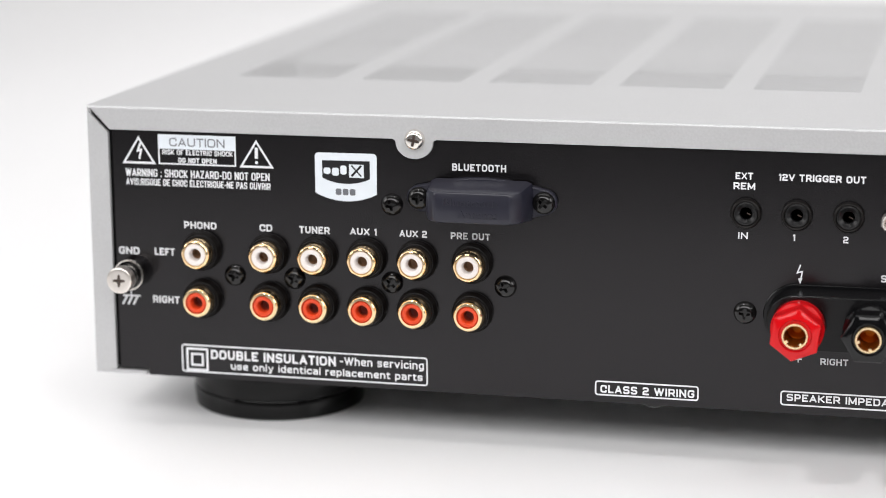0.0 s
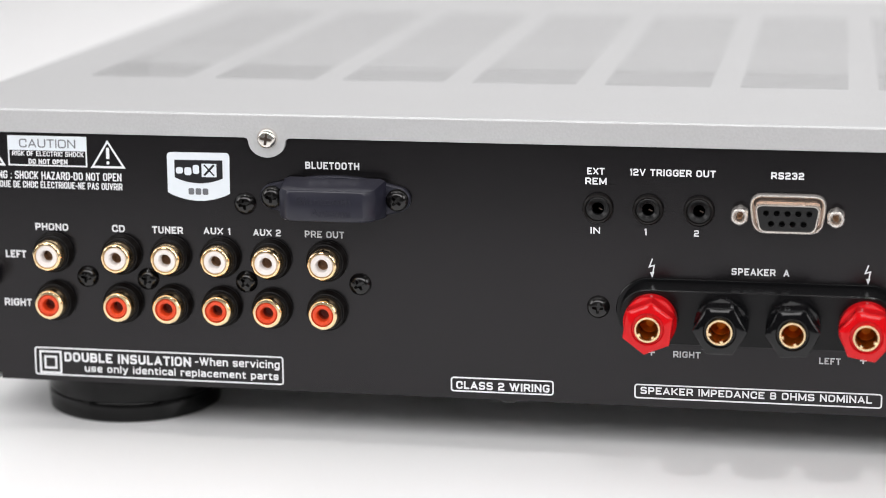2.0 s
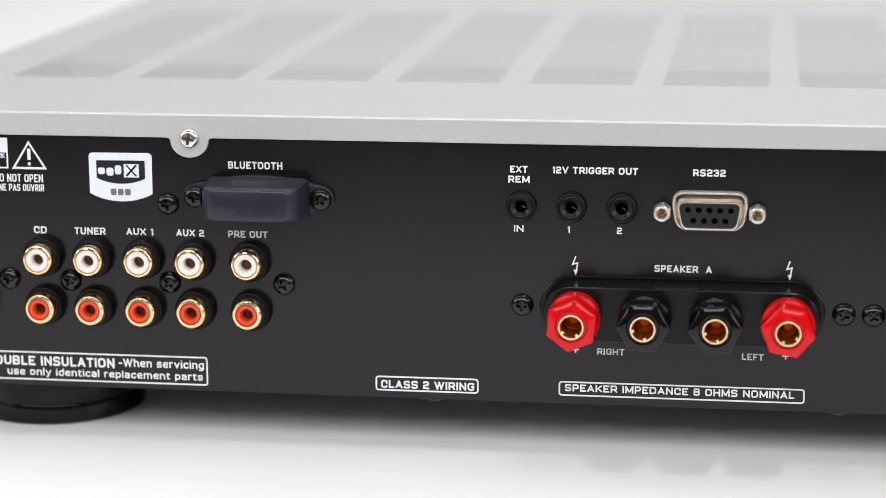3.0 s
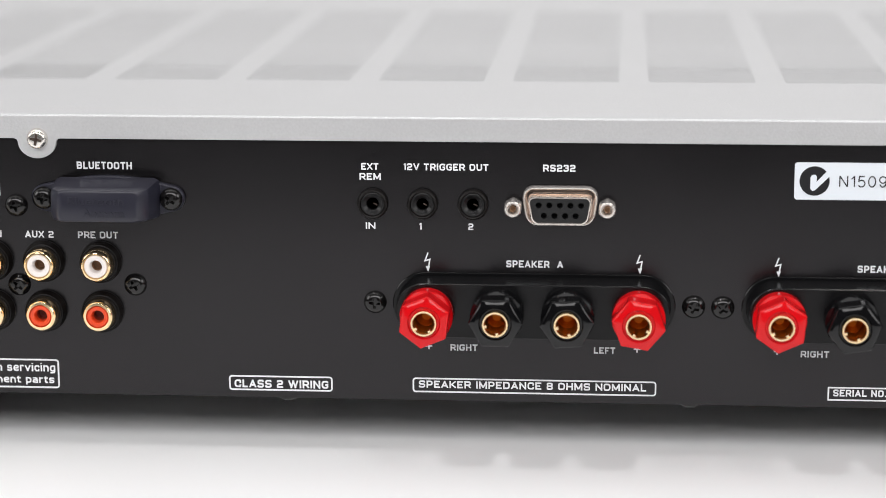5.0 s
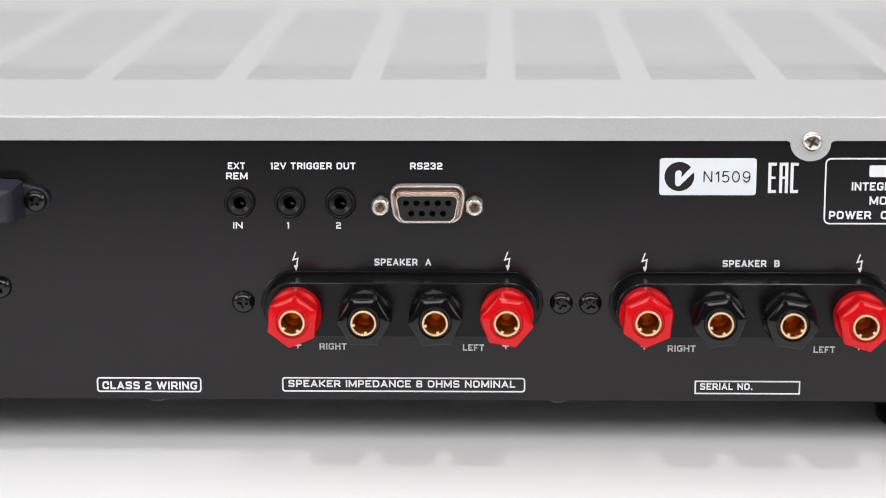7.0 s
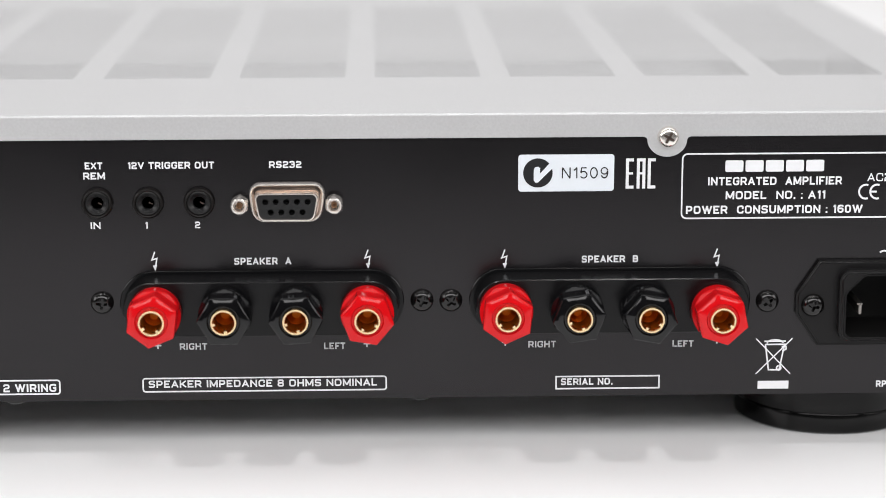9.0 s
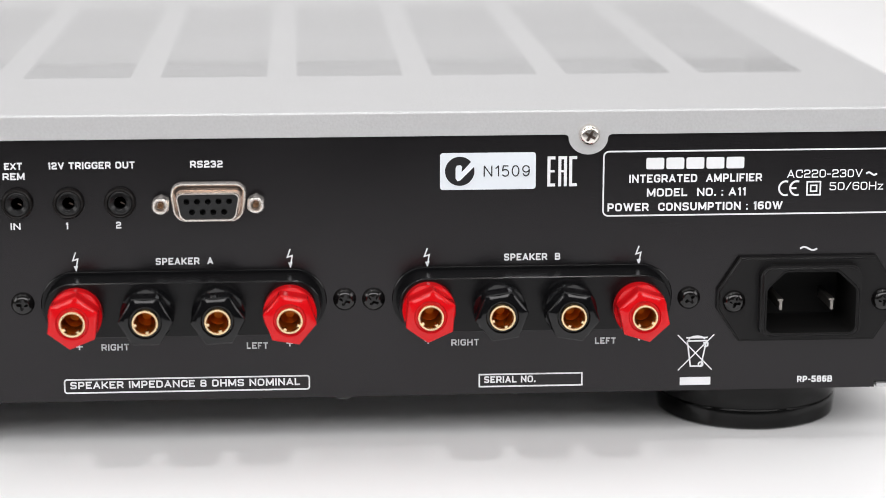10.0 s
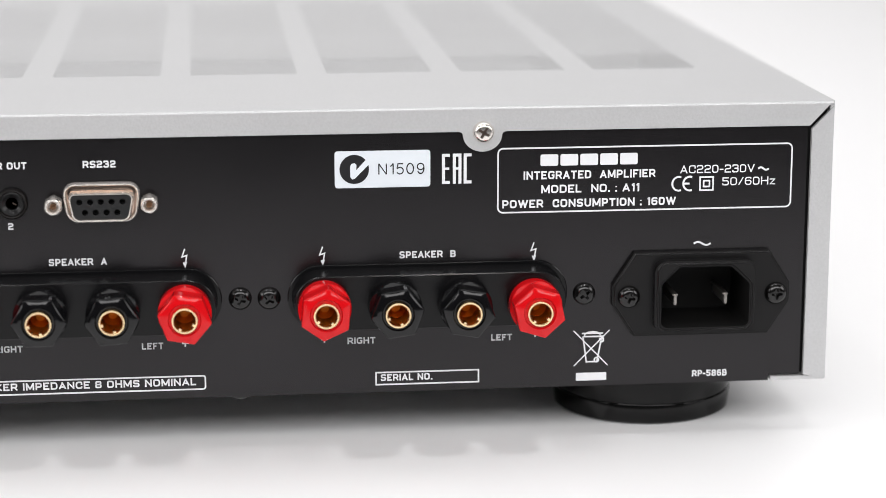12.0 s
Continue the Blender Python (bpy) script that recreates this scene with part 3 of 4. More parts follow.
for x in xs_rca:
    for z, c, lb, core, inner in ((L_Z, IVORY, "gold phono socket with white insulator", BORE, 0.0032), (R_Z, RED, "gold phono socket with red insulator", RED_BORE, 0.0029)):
        src = sock_l if c is IVORY else sock_r
        if src is None:
            src = phono_socket(x, z, c, lb, core, inner)
            if c is IVORY:
                sock_l = src
            else:
                sock_r = src
        else:
            copy_thing(src, pose(x, 0, z))

# ------------------------------------------------------------------ speaker terminals
A_X = [0.2003 + 0.0185 * k for k in range(4)]
B_X = [0.2922 + 0.0186 * k for k in range(4)]
POST_Z = 0.0421


def oval(cx, cz, length, height, n=16):
    r = height / 2
    h = length / 2 - r
    return [(cx + h + r * math.cos(radians(a)), cz + r * math.sin(radians(a))) for a in np.linspace(-90, 90, n)] + \
           [(cx - h + r * math.cos(radians(a)), cz + r * math.sin(radians(a))) for a in np.linspace(90, 270, n)]


def hex_limit(ap):
    return lambda a: ap / math.cos((a + math.pi / 6) % (math.pi / 3) - math.pi / 6)


def binding_post(x, z, turn, mat, label):
    p = tagged(empty("binding_post", AMP, pose(x, 0, z, 0, turn, 0)), label)
    lim = hex_limit(0.00615)

    def shape(a, r, d):
        t = min(max((d - 0.0112) / 0.0033, 0), 1)
        k = 0.955 if d > 0.01995 else (0.985 if d > 0.0196 else 1.0)
        return min(r, lim(a) * (1 + 0.40 * (1 - t) ** 1.08) * k) if d > 0.0111 and r > 0.006 else r
    prof = [(0.0040, 0.0085), (0.0066, 0.0086), (0.0069, 0.0092), (0.0070, 0.0104), (0.0070, 0.0111)]
    prof += [(0.0070, 0.0112 + 0.0033 * k / 11) for k in range(12)]
    prof += [(0.0070, 0.0146), (0.0070, 0.0190), (0.0070, 0.0195), (0.0070, 0.0198), (0.0070, 0.0200), (0.0052, 0.0203), (0.0043, 0.0205), (0.0040, 0.0198), (0.0034, 0.0198)]
    part("knob", lathe(prof, 96, shape=shape), mat, p)
    part("contact_ring", lathe([(0.0035, 0.0196), (0.0035, 0.0208), (0.0033, 0.0212), (0.0029, 0.0212), (0.0027, 0.0209), (0.0027, 0.0195)], 48), GOLD, p, "gold plated ring")
    part("contact_bore", lathe([(0.00272, 0.0206), (0.0026, 0.0130), (0.0012, 0.0120), (0, 0.0120)], 48), AMBER, p)
    bm = bmesh.new()
    for a in (-48, 222):
        c, s = math.cos(radians(a)), math.sin(radians(a))
        b = box(-0.0003, -0.0211, -0.00035, 0.0003, -0.0185, 0.00035, bmesh.new())
        bmesh.ops.rotate(b, verts=b.verts, matrix=Matrix.Rotation(radians(-a), 3, "Y"))
        bmesh.ops.translate(b, verts=b.verts, vec=(0.00255 * c, 0, 0.00255 * s))
        tmp = bpy.data.meshes.new("tmp")
        b.to_mesh(tmp)
        b.free()
        bm.from_mesh(tmp)
        bpy.data.meshes.remove(tmp)
    part("contact_spring", bm, GOLD, p, smooth=False)
    return p


for cx in (0.2279, 0.3207):
    cz = 0.0424
    secs = [(0.0, oval(cx, cz, 0.0755, 0.0176)), (0.0004, oval(cx, cz, 0.0755, 0.0176)), (0.0006, oval(cx, cz, 0.0750, 0.0171)), (0.0006, oval(cx, cz, 0.0732, 0.0155)),
            (0.0081, oval(cx, cz + 0.0001, 0.0724, 0.0148)), (0.0084, oval(cx, cz + 0.0001, 0.0718, 0.0142))]
    part("terminal_plate", loft(secs), TERMINAL, AMP, "black oval terminal block")
red = black = None
for xs_, turns in ((A_X, (7.5, 30, 26.5, -20)), (B_X, (5.5, 21.5, -20, -12.5))):
    for k, x in enumerate(xs_):
        is_red = k in (0, 3)
        pz = POST_Z + (0.0001 if xs_ is A_X else 0.0003 - 0.0003 * k)
        src = red if is_red else black
        if src is None:
            src = binding_post(x, pz, turns[k], POST_RED if is_red else POST_BLACK, ("red" if is_red else "black") + " hexagonal binding post with gold bore")
            if is_red:
                red = src
            else:
                black = src
        else:
            copy_thing(src, pose(x, 0, pz, 0, turns[k], 0))

# ------------------------------------------------------------------ wireless module
BT_X, BT_Z = 0.1138, 0.0706


def bt_outline(grow=0.0):
    pts = []
    n = 10
    for i in range(n + 1):
        a = radians(-75 + 150 * i / n)
        pts.append((BT_X + 0.0173 + (0.0035 + grow) * math.cos(a), BT_Z + (0.0035 + grow) * math.sin(a)))
    for i in range(1, 10):
        u = 0.0165 - 0.033 * i / 10
        pts.append((BT_X + u, BT_Z + (0.0035 + grow) + 0.0026 * max(math.cos(u / 0.0165 * math.pi / 2), 0) ** 0.8))
    for i in range(n + 1):
        a = radians(105 + 150 * i / n)
        pts.append((BT_X - 0.0173 + (0.0035 + grow) * math.cos(a), BT_Z + (0.0035 + grow) * math.sin(a)))
    for i in range(1, 10):
        u = -0.0165 + 0.033 * i / 10
        pts.append((BT_X + u, BT_Z - (0.0035 + grow) - 0.0026 * max(math.cos(u / 0.0165 * math.pi / 2), 0) ** 0.8))
    return pts


bt = tagged(empty("antenna_module", AMP), "dark slate plastic antenna module with two screws")
part("flange", loft([(0, bt_outline()), (0.0014, bt_outline()), (0.0019, bt_outline(-0.0004))]), SLATE, bt)
sec = lambda d, hw, hh, r: (d, round_rect(BT_X - hw, BT_Z - hh, BT_X + hw, BT_Z + hh, r, 2))
part("housing", loft([sec(0.0012, 0.0145, 0.0056, 0.0020), sec(0.0030, 0.0141, 0.0053, 0.0019), sec(0.0100, 0.0132, 0.0046, 0.0016), sec(0.0104, 0.0130, 0.0045, 0.0016), sec(0.0126, 0.0110, 0.0043, 0.0014), sec(0.0129, 0.0106, 0.0041, 0.0012), sec(0.0131, 0.0101, 0.0037, 0.0010)]), SLATE, bt)
plain_lettering("Bluetooth", BT_X - 0.0080, BT_X + 0.0070, BT_Z + 0.0004, 0.0020, bt, SLATE, -0.01305, -0.01326)
plain_lettering("Antenna", BT_X - 0.0040, BT_X + 0.0072, BT_Z - 0.0028, 0.0020, bt, SLATE, -0.01305, -0.01326)
for sx, a in ((-0.0173, 5), (0.0173, 40)):
    o = again(black_head, bt, pose(BT_X + sx, -0.0019, BT_Z, 0, a, 0))

# ------------------------------------------------------------------ small jacks and serial port
jack = None
for x in (0.1851, 0.1984, 0.2118):
    if jack is None:
        jack = tagged(empty("mini_jack", AMP, pose(x, 0, 0.0697)), "black round mini jack socket")
        part("nut", lathe([(0, 0), (0.0041, 0), (0.0041, 0.0011), (0.0039, 0.0016), (0.0036, 0.0018), (0.0033, 0.0017), (0.0031, 0.0012)], 56), BLACK_PLASTIC, jack)
        part("bushing", lathe([(0.0032, 0.0006), (0.0031, 0.0014), (0.0029, 0.0015), (0.0026, 0.0015), (0.0017, 0.0008), (0.0015, 0.0000), (0.0014, -0.003), (0, -0.003)], 56), JACK, jack)
        bm = box(0.0001, -0.0002, 0.0000, 0.0012, 0.0006, 0.0003)
        bmesh.ops.rotate(bm, verts=bm.verts, matrix=Matrix.Rotation(radians(28), 3, "Y"))
        part("contact", bm, RECESS, jack, "small brass spring contact", smooth=False)
    else:
        copy_thing(jack, pose(x, 0, 0.0697))


def d_shape(cx, cz, w, h, r, slant=0.0006):
    base = round_rect(-w / 2, -h / 2, w / 2, h / 2, r, 5)
    return [(cx + x * (1 + slant * 2 / w * (z / (h / 2))), cz + z) for x, z in base]


ser = tagged(empty("serial_port", AMP), "nickel nine-hole serial connector with hex posts")
SX, SZ = 0.2349, 0.0697
bm = bmesh.new()
IZ = SZ - 0.0004
S = lambda d, w, h, r, z=SZ: (d, d_shape(SX, z, w, h, r))
rim = [(0.0010 + 0.0014 * math.sin(radians(a)), 0.0009 * math.cos(radians(a))) for a in range(0, 181, 20)]
loft([S(0.0, 0.0194, 0.0106, 0.0032)] + [S(d, 0.0185 + g, 0.0097 + g, 0.0028 + g / 2) for d, g in rim] + [S(0.0001, 0.0176, 0.0087, 0.0023)], cap=False, bm=bm)
part("shell_ring", bm, BRIGHT_NICKEL, ser)
bm = bmesh.new()
loft([S(0.0003, 0.0178, 0.0089, 0.0023), S(0.0004, 0.0170, 0.0083, 0.0020), S(0.0004, 0.0163, 0.0077, 0.0018, IZ)], cap=False, bm=bm)
part("shell_flange", bm, MIRROR_NICKEL, ser, "mirror-bright inner flange with a dark reflection put in its colour", smooth=False)
bm = bmesh.new()
loft([S(0.0001, 0.0165, 0.0079, 0.0018, IZ), S(0.0006, 0.0164, 0.0078, 0.0018, IZ), S(0.0052, 0.0160, 0.0075, 0.0018, IZ), S(0.0055, 0.0159, 0.00745, 0.0018, IZ), S(0.0058, 0.0158, 0.0074, 0.0017, IZ), S(0.0060, 0.0155, 0.0072, 0.0016, IZ), S(0.0060, 0.0150, 0.0067, 0.0015, IZ), S(0.0058, 0.0148, 0.0065, 0.0015, IZ), S(0.0046, 0.0147, 0.0064, 0.0015, IZ)], cap=False, bm=bm)
part("shell", bm, CHROME, ser)
holes = [(SX - 0.00554 + 0.00277 * k, IZ + 0.00137) for k in range(5)] + [(SX - 0.00416 + 0.00277 * k, IZ - 0.00142) for k in range(4)]
part("insert", plate(d_shape(SX, IZ, 0.0149, 0.0067, 0.0014), [circle(x, z, 0.00080, 14) for x, z in holes], -0.0054, -0.0030), INSERT, ser, smooth=False)
part("insert_back", plate(d_shape(SX, IZ, 0.0150, 0.0066, 0.0014), [], -0.0031, -0.0020), HOLE, ser, smooth=False)
for k, x in enumerate((0.2225, 0.2473)):
    hexa = hex_limit(0.0022)
    hx = part("hex_post", lathe([(0.0, 0), (0.0024, 0), (0.0024, 0.0041), (0.0022, 0.0047), (0.0019, 0.0051), (0.0016, 0.0051), (0.0013, 0.0047), (0.0012, 0.0015), (0, 0.0015)], 72,
              shape=lambda a, r, d: min(r, hexa(a)) if r > 0.002 else r), BRIGHT_NICKEL, ser, "nickel hexagonal jack post")
    hx.location = (x, 0, 0.0693)
    hb = part("bore", lathe([(0.0008, 0.0014), (0.0008, 0.0034), (0.0006, 0.0034), (0.0005, 0.0026), (0, 0.0024)], 24), BORE, ser)
    hb.location = (x, 0, 0.0693)

# ------------------------------------------------------------------ mains inlet
inlet = tagged(empty("mains_inlet", AMP), "black two-pin mains inlet with screwed flange")
fl = [(0.3765, 0.0295), (0.4137, 0.0295), (0.4195, 0.0384), (0.4195, 0.0438), (0.4137, 0.0528), (0.3765, 0.0528), (0.3706, 0.0438), (0.3706, 0.0384)]
flc = lambda k: [(0.3948 + (x - 0.3948) * k, 0.04165 + (z - 0.04165) * k) for x, z in fl]
bm = plate(flc(1.0), [cav(0.0)], 0.0, -0.0022)
bmesh.ops.bevel(bm, geom=[e for e in bm.edges if all(abs(v.co.y + 0.0022) < 1e-6 for v in e.verts) and len(e.link_faces) == 2 and abs(e.link_faces[0].normal.dot(e.link_faces[1].normal)) < 0.5],
                offset=0.0007, segments=3, affect="EDGES")
part("flange", bm, INLET, inlet)
rr = lambda g: round_rect(0.3816 - g, 0.0309 - g, 0.4096 + g, 0.0509 + g, 0.0032, 6)
bm = plate(rr(0), [cav(0.0)], -0.0020, -0.0056)
bmesh.ops.bevel(bm, geom=[e for e in bm.edges if all(abs(v.co.y + 0.0056) < 1e-6 for v in e.verts) and len(e.link_faces) == 2 and abs(e.link_faces[0].normal.dot(e.link_faces[1].normal)) < 0.5],
                offset=0.0008, segments=3, affect="EDGES")
part("shroud", bm, INLET, inlet)
bm = bmesh.new()
c0, c1 = cav(0.0), cav(-0.0002)
loft([(0.0050, c0), (-0.016, c1)], cap=False, bm=bm)
bm.faces.new([bm.verts.new((x, 0.016, z)) for x, z in c1])
part("cavity", bm, HOLE, inlet, smooth=False)
for x in (0.3886, 0.4026):
    bm = box(x - 0.0004, 0.0012, 0.0372, x + 0.0004, 0.0155, 0.0399)
    box(x - 0.0008, 0.0016, 0.0397, x + 0.0008, 0.0155, 0.0402, bm)
    bmesh.ops.bevel(bm, geom=list(bm.edges), offset=0.00015, segments=2, affect="EDGES")
    part("pin", bm, PIN_METAL, inlet, "flat nickel pin")
for x, a in ((0.3750, 15), (0.4156, 0)):
    again(black_head, inlet, pose(x, -0.0022, 0.0408, 0, a, 0))

# ------------------------------------------------------------------ printed words and signs
WORDS = [
    ("PHONO", 0.0277, 0.0373, 0.0589, 0.0020), ("CD", 0.0500, 0.0537, 0.0590, 0.0020), ("TUNER", 0.0616, 0.0704, 0.0590, 0.0020),
    ("AUX 1", 0.0763, 0.0839, 0.0592, 0.0019), ("AUX 2", 0.0904, 0.0982, 0.0592, 0.0019), ("PRE OUT", 0.1049, 0.1159, 0.0592, 0.0019),
    ("GND", 0.0078, 0.0140, 0.0507, 0.0021), ("LEFT", 0.0186, 0.0246, 0.0508, 0.0021), ("RIGHT", 0.0176, 0.0256, 0.0369, 0.0021),
    ("BLUETOOTH", 0.1054, 0.1204, 0.0782, 0.0020), ("EXT", 0.1821, 0.1867, 0.0787, 0.00185), ("REM", 0.1816, 0.1873, 0.0760, 0.00185),
    ("12V TRIGGER OUT", 0.1933, 0.2159, 0.0787, 0.00185), ("RS232", 0.2303, 0.2388, 0.0787, 0.00185), ("IN", 0.1831, 0.1857, 0.0627, 0.0018),
    ("1", 0.19735, 0.19808, 0.0627, 0.0018), ("2", 0.2103, 0.2121, 0.0627, 0.0018), ("SPEAKER  A", 0.2206, 0.2357, 0.0527, 0.0019),
    ("SPEAKER  B", 0.3130, 0.3281, 0.0525, 0.0019), ("RIGHT", 0.2056, 0.2129, 0.0295, 0.0018), ("LEFT", 0.2441, 0.2498, 0.0293, 0.0018),
    ("RIGHT", 0.2989, 0.3064, 0.0292, 0.0018), ("LEFT", 0.3378, 0.3435, 0.0290, 0.0018), ("SPEAKER IMPEDANCE 8 OHMS NOMINAL", 0.1970, 0.2582, 0.0190, 0.0020),
    ("CLASS 2 WIRING", 0.1466, 0.1723, 0.0182, 0.0022), ("SERIAL NO.", 0.3078, 0.3218, 0.0186, 0.0019), ("RP-586B", 0.3935, 0.4032, 0.0172, 0.0018),
    ("INTEGRATED  AMPLIFIER", 0.3463, 0.3820, 0.0732, 0.0022), ("MODEL  NO. : A11", 0.3511, 0.3777, 0.0694, 0.0022), ("POWER  CONSUMPTION : 160W", 0.3406, 0.3878, 0.0655, 0.0022),
    ("AC220-230V", 0.3888, 0.4092, 0.0740, 0.0022), ("50/60Hz", 0.4004, 0.4150, 0.0705, 0.0022), ("WARNING : SHOCK HAZARD-DO NOT OPEN", 0.0107, 0.0533, 0.0733, 0.0022),
    ("AVIS:RISQUE DE CHOC \u00c9LECTRIQUE-NE PAS OUVRIR", 0.0108, 0.0535, 0.0708, 0.0019), ("RISK OF ELECTRIC SHOCK", 0.0219, 0.0427, 0.0798, 0.0014), ("DO NOT OPEN", 0.0266, 0.0379, 0.0776, 0.0014),
    ("DOUBLE INSULATION", 0.0345, 0.0715, 0.0212, 0.0027), ("-When servicing", 0.0727, 0.0970, 0.0217, 0.0023), ("use only identical replacement parts", 0.0404, 0.0966, 0.0184, 0.0021),
]
THIN = {"WARNING : SHOCK HAZARD-DO NOT OPEN": 0.15, "AVIS:RISQUE DE CHOC \u00c9LECTRIQUE-NE PAS OUVRIR": 0.15, "RISK OF ELECTRIC SHOCK": 0.17, "AC220-230V": 0.14, "50/60Hz": 0.14, "-When servicing": 0.17, "use only identical replacement parts": 0.18, "INTEGRATED  AMPLIFIER": 0.20, "MODEL  NO. : A11": 0.20}
for text, x0, x1, z, cap in WORDS:
    lettering(text, x0, x1, z, cap, AMP, weight=THIN.get(text, 0.21))

LINE = 0.00042
frame_line(0.1953, 0.0177, 0.2609, 0.0218, 0.0009, LINE, AMP)
frame_line(0.1451, 0.0174, 0.1735, 0.0216, 0.0009, LINE, AMP)
frame_line(0.3063, 0.0174, 0.3346, 0.0212, 0.00015, LINE, AMP)
frame_line(0.3392, 0.0641, 0.4196, 0.0819, 0.0016, LINE, AMP)
frame_line(0.0257, 0.0170, 0.0981, 0.0252, 0.0009, LINE, AMP)
frame_line(0.0271, 0.0175, 0.0337, 0.0242, 0.0001, 0.0006, AMP, name="insulation_sign")
frame_line(0.0285, 0.0189, 0.0323, 0.0227, 0.0001, 0.0006, AMP, name="insulation_sign")
frame_line(0.3941, 0.0691, 0.3981, 0.0731, 0.0001, 0.00042, AMP, name="insulation_sign")
frame_line(0.3951, 0.0701, 0.3971, 0.0721, 0.0001, 0.0004, AMP, name="insulation_sign")

# caution block
frame_line(0.0207, 0.0770, 0.0436, 0.0855, 0.0001, 0.0004, AMP, name="caution_frame")
part("caution_header", plate([(0.0208, 0.0814), (0.0435, 0.0814), (0.0435, 0.0854), (0.0208, 0.0854)], [], INK0, -0.00012), STICKER, AMP, smooth=False)
lettering("CAUTION", 0.0241, 0.0404, 0.0822, 0.0024, AMP, GREY_INK, 0.14, -0.00012, -0.00018)
for cx in (0.0149, 0.0496):
    o3 = [(cx - 0.0050, 0.0769), (cx + 0.0050, 0.0769), (cx, 0.0848)]
    i3 = [(cx - 0.0040, 0.0775), (cx + 0.0040, 0.0775), (cx, 0.0838)]
    part("warning_triangle", plate(o3, [i3], INK0, INK1), PRINT, AMP, smooth=False)
part("flash_sign", stroke([(0.0154, 0.0828), (0.0146, 0.0806), (0.0156, 0.0809), (0.0150, 0.0783)], 0.00055), PRINT, AMP, smooth=False)
bm = stroke([(0.0496, 0.0826), (0.0496, 0.0795)], 0.0009)
plate(circle(0.0496, 0.0784, 0.00045, 12), [], INK0, INK1, bm)
part("exclamation_sign", bm, PRINT, AMP, smooth=False)

# lightning arrows over the red posts, plus and minus signs
for x, z in ((0.1996, 0.0513), (0.2560, 0.0514), (0.2924, 0.0511), (0.3492, 0.0509)):
    bm = stroke([(x + 0.0001, z + 0.0051), (x - 0.0007, z + 0.0029), (x + 0.0006, z + 0.0033), (x + 0.0002, z + 0.0010)], 0.00036)
    plate([(x - 0.0005, z + 0.0014), (x + 0.0007, z + 0.0015), (x + 0.0001, z - 0.0001)][::-1], [], INK0, INK1 - 0.00004, bm)
    part("flash_arrow", bm, PRINT, AMP, smooth=False)
for x in (0.1998, 0.2556, 0.2927, 0.3498):
    bm = stroke([(x - 0.0009, 0.0307), (x + 0.0009, 0.0307)], 0.0004)
    stroke([(x, 0.0316), (x, 0.0298)], 0.0004, bm)
    part("plus_sign", bm, PRINT, AMP, smooth=False)
for x in (0.2188, 0.2372, 0.3110, 0.3300):
    part("minus_sign", stroke([(x - 0.0010, 0.0319), (x + 0.0010, 0.0319)], 0.0004), PRINT, AMP, smooth=False)

# ground sign, mains wave
bm = stroke([(0.0110, 0.0410), (0.0110, 0.0386)], 0.0004)
stroke([(0.0085, 0.0386), (0.0138, 0.0386)], 0.0005, bm)
for x in (0.0098, 0.0114, 0.0130):
    stroke([(x, 0.0386), (x - 0.0014, 0.0360)], 0.0006, bm)
part("ground_sign", bm, PRINT, AMP, smooth=False)
for x0, x1, z, h in ((0.3930, 0.3977, 0.0546, 0.00045), (0.4102, 0.4131, 0.0749, 0.00035)):
    part("wave_sign", stroke([(x0 + (x1 - x0) * i / 12, z + h * math.sin(2 * math.pi * i / 12)) for i in range(13)], 0.0005), PRINT, AMP, smooth=False)

# maker's badge bars, conformity marks, bin sign
for k in range(5):
    x = 0.3508 + 0.00538 * k
    part("maker_mark", plate(round_rect(x, 0.0768, x + 0.0048, 0.0799, 0.0004, 2), [], INK0, INK1), PRINT, AMP, "plain white bar", smooth=False)
for k in range(3):
    bm = bmesh.new()
    x = 0.3244 + 0.0029 * k
    path = [(x + 0.0021, 0.0802), (x + 0.0004, 0.0802), (x + 0.0004, 0.0729), (x + 0.0021, 0.0729)]
    if k == 1:
        path = [(x + 0.0004, 0.0725), (x + 0.0004, 0.0802), (x + 0.0019, 0.0802), (x + 0.0019, 0.0725)]
    stroke(path, 0.0008, bm)
    if k < 2:
        stroke([(x + 0.0007, 0.0766), (x + (0.0019 if k == 0 else 0.0016), 0.0766)], 0.0006, bm)
    part("conformity_mark", bm, PRINT, AMP, smooth=False)
bm = bmesh.new()
for cx in (0.3885, 0.3915):
    a0 = [(cx + 0.0018 * math.cos(radians(a)), 0.0712 + 0.0019 * math.sin(radians(a))) for a in range(70, 291, 20)]
    stroke(a0, 0.0005, bm)
stroke([(0.3898, 0.0712), (0.3914, 0.0712)], 0.0005, bm)
part("conformity_mark", bm, PRINT, AMP, smooth=False)
tick = part("tick_sticker", plate(round_rect(0.2959, 0.0719, 0.3213, 0.0818, 0.0008), [], INK0, INK1), STICKER, AMP, "white sticker with tick disc and code", smooth=False)
disc = [p for p in circle(0.3011, 0.0769, 0.0039, 48)]
part("tick_disc", plate(disc, [], -0.00011, -0.00017), DARK_INK, tick, smooth=False)
bm = bmesh.new()
for quad in ([(0.3000, 0.0777), (0.3003, 0.0784), (0.3012, 0.0786), (0.3017, 0.0781), (0.3015, 0.0754), (0.3006, 0.0742), (0.3000, 0.0749)],
             [(0.3007, 0.0743), (0.3012, 0.0744), (0.3053, 0.0785), (0.3043, 0.0796), (0.3008, 0.0758)]):
    plate(quad, [], -0.00018, -0.00022 - 0.00001 * min(len(bm.verts), 1), bm)
part("tick", bm, STICKER, tick, smooth=False)


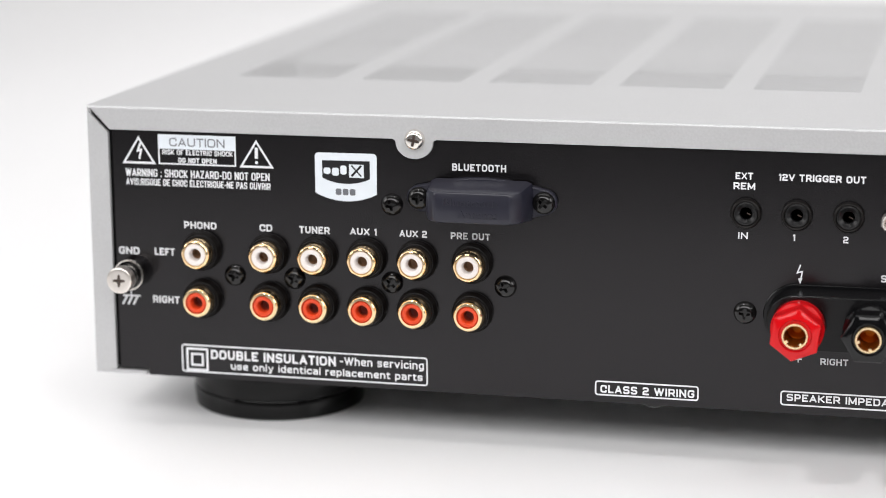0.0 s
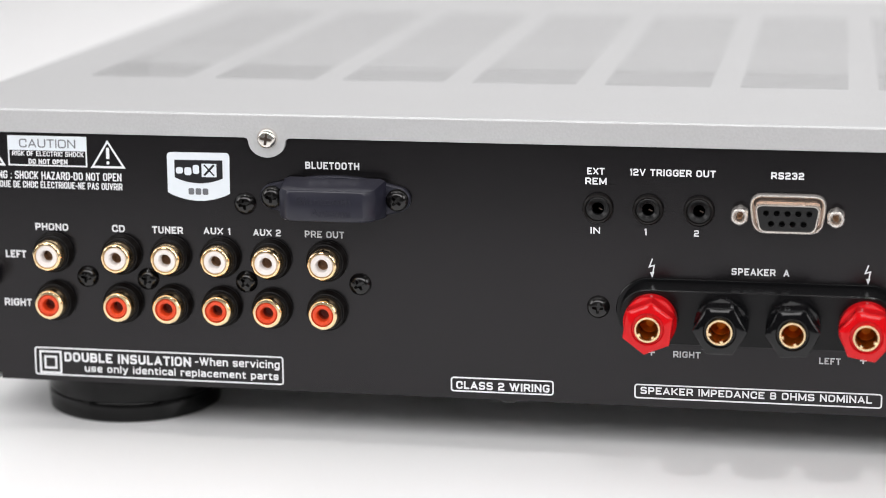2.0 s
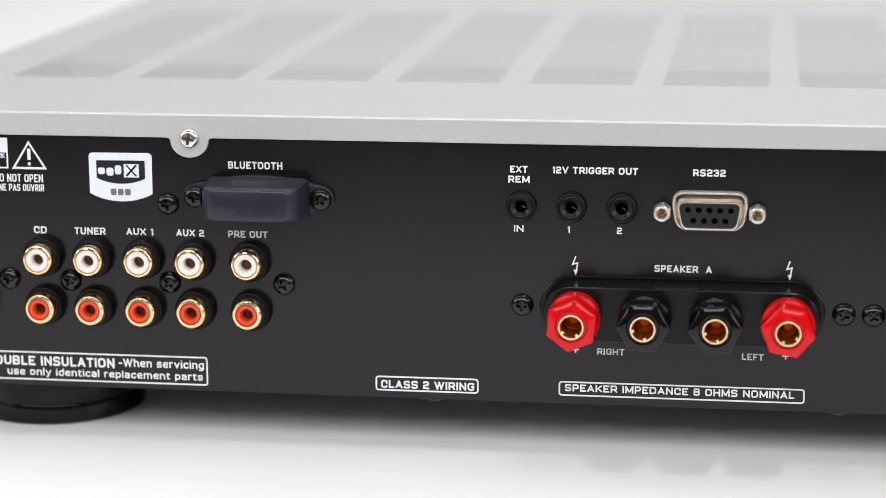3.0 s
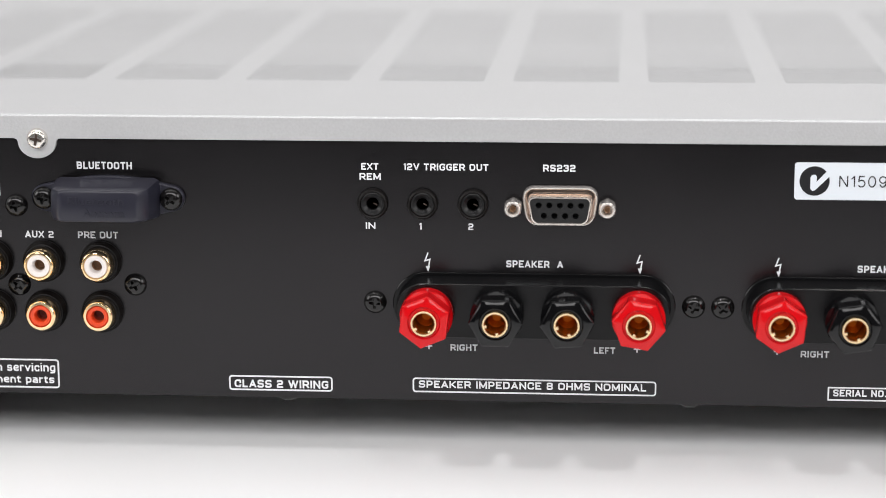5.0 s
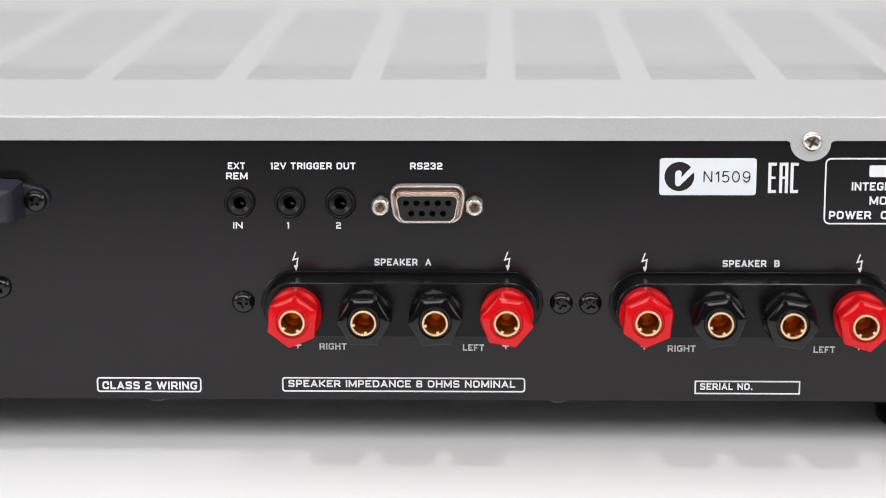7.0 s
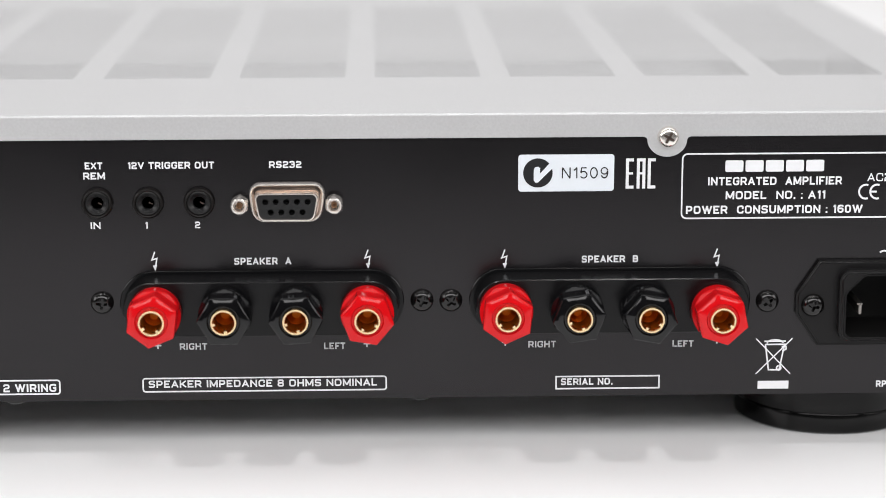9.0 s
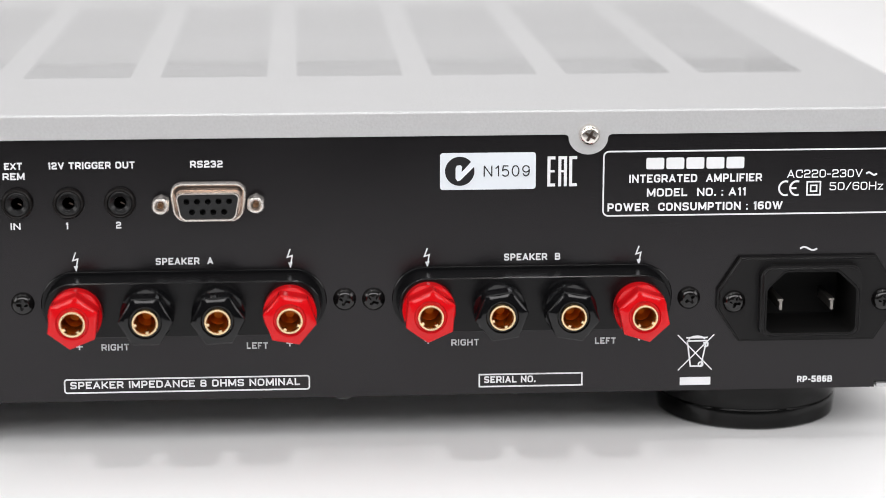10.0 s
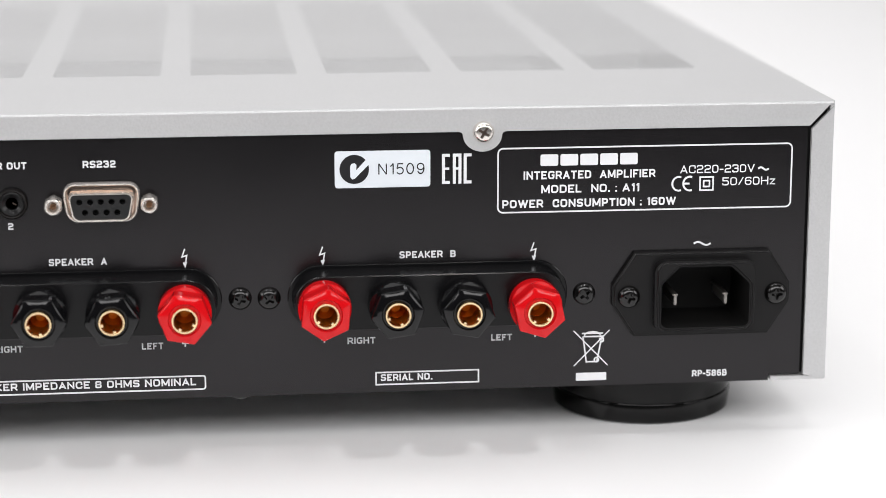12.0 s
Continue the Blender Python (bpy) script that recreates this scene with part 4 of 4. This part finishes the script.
def thin_code(lines, name):
    """A thin printed character on the tick sticker from a few polylines."""
    bm = bmesh.new()
    for pts in lines:
        stroke(pts, 0.00031, bm, y0=-0.00011, y1=-0.00017)
    part(name, bm, DARK_INK, tick, smooth=False)


def bow(cx, cz, rx, rz, a0, a1, n=20):
    return [(cx + rx * math.cos(radians(a0 + (a1 - a0) * k / n)), cz + rz * math.sin(radians(a0 + (a1 - a0) * k / n))) for k in range(n + 1)]


CB, CT = 0.0754, 0.0783
thin_code([[(0.3076, CB), (0.3076, CT)], [(0.3076, CT), (0.3096, CB)], [(0.3096, CB), (0.3096, CT)]], "letter_n")
thin_code([[(0.3114, CB), (0.3114, CT)], [(0.3114, CT), (0.3110, CT - 0.0005), (0.3106, CT - 0.0008)]], "digit_one")
thin_code([[(0.3140, CT - 0.0001), (0.3127, CT - 0.0001), (0.31245, CT - 0.00135)], bow(0.3132, CB + 0.00094, 0.00088, 0.00088, 150, -150)], "digit_five")
thin_code([bow(0.31592, (CB + CT) / 2, 0.00088, 0.00138, 90, 272), bow(0.31592, (CB + CT) / 2, 0.00088, 0.00138, 88, -92)], "digit_zero")
thin_code([bow(0.3187, CT - 0.00095, 0.00087, 0.00085, 10, 362), bow(0.3187, (CB + CT) / 2, 0.00087, 0.00138, 20, -150)], "digit_nine")

apt = [(0.0665, 0.0707)] + [(0.0665 + 0.0176 * i / 12, 0.0707 - 0.0022 * math.sin(math.pi * i / 12) ** 0.8) for i in range(1, 12)] + [(0.0841, 0.0707)] + [(0.0831 + 0.0011 * math.cos(radians(a)), 0.0809 + 0.0011 * math.sin(radians(a))) for a in range(0, 91, 15)] + [(0.0676 + 0.0011 * math.cos(radians(a)), 0.0808 + 0.0011 * math.sin(radians(a))) for a in range(90, 181, 15)]
badge = part("codec_badge", plate(apt, [], INK0, INK1), STICKER, AMP, "white shield sticker with dark inset", smooth=False)
ins = [(0.0686, 0.0749)] + [(0.0686 + 0.0136 * i / 10, 0.0749 - 0.0015 * math.sin(math.pi * i / 10) ** 0.8) for i in range(1, 10)] + [(0.0822, 0.0749), (0.0822, 0.0799), (0.0686, 0.0798)]
part("badge_inset", plate(ins, [], -0.00011, -0.00016), DARK_INK, badge, smooth=False)
part("badge_square", plate([(0.0763, 0.0752), (0.0805, 0.0752), (0.0805, 0.0789), (0.0763, 0.0789)], [], -0.00017, -0.00021), STICKER, badge, smooth=False)
bm = stroke([(0.0770, 0.0756), (0.0798, 0.0786)], 0.0006, y0=-0.00022, y1=-0.00025)
stroke([(0.0770, 0.0786), (0.0798, 0.0756)], 0.0004, bm, y0=-0.00022, y1=-0.00025)
part("badge_cross", bm, DARK_INK, badge, smooth=False)
for x0, x1, z0, z1 in ((0.0690, 0.0710, 0.0760, 0.0778), (0.0714, 0.0734, 0.0756, 0.0778), (0.0738, 0.0756, 0.0760, 0.0785)):
    part("badge_bar", plate(round_rect(x0, z0, x1, z1, 0.0006, 3), [], -0.00017, -0.00021), STICKER, badge, smooth=False)
for k in range(3):
    part("badge_bar", plate(round_rect(0.0724 + 0.0020 * k, 0.0702, 0.0740 + 0.0020 * k, 0.0720, 0.0004, 3), [], -0.00011, -0.00015), GREY_INK, badge, smooth=False)

bm = stroke([(0.3604, 0.0311), (0.3699, 0.0212)], 0.00032)
stroke([(0.3703, 0.0311), (0.3606, 0.0212)], 0.00032, bm)
stroke([(0.3630, 0.0294), (0.3640, 0.0223), (0.3669, 0.0223), (0.3682, 0.0294), (0.3630, 0.0294)], 0.0004, bm)
stroke([(0.3633, 0.0298)] + [(0.3656 + 0.0022 * math.cos(radians(a)), 0.0298 + 0.0009 * math.sin(radians(a))) for a in range(180, -1, -30)], 0.0004, bm)
stroke([(0.3674, 0.0288), (0.3686, 0.0288), (0.3686, 0.0280), (0.3676, 0.0276)], 0.0004, bm)
stroke([(0.3627, 0.0303), (0.3685, 0.0303)], 0.0004, bm)
plate(circle(0.3668, 0.0228, 0.0008, 16), [circle(0.3668, 0.0228, 0.0004, 16)], INK0, INK1, bm)
part("bin_sign", bm, PRINT, AMP, smooth=False)
part("sign_bar", plate([(0.3612, 0.0170), (0.3696, 0.0170), (0.3696, 0.0192), (0.3612, 0.0192)], [], INK0, INK1), PRINT, AMP, smooth=False)
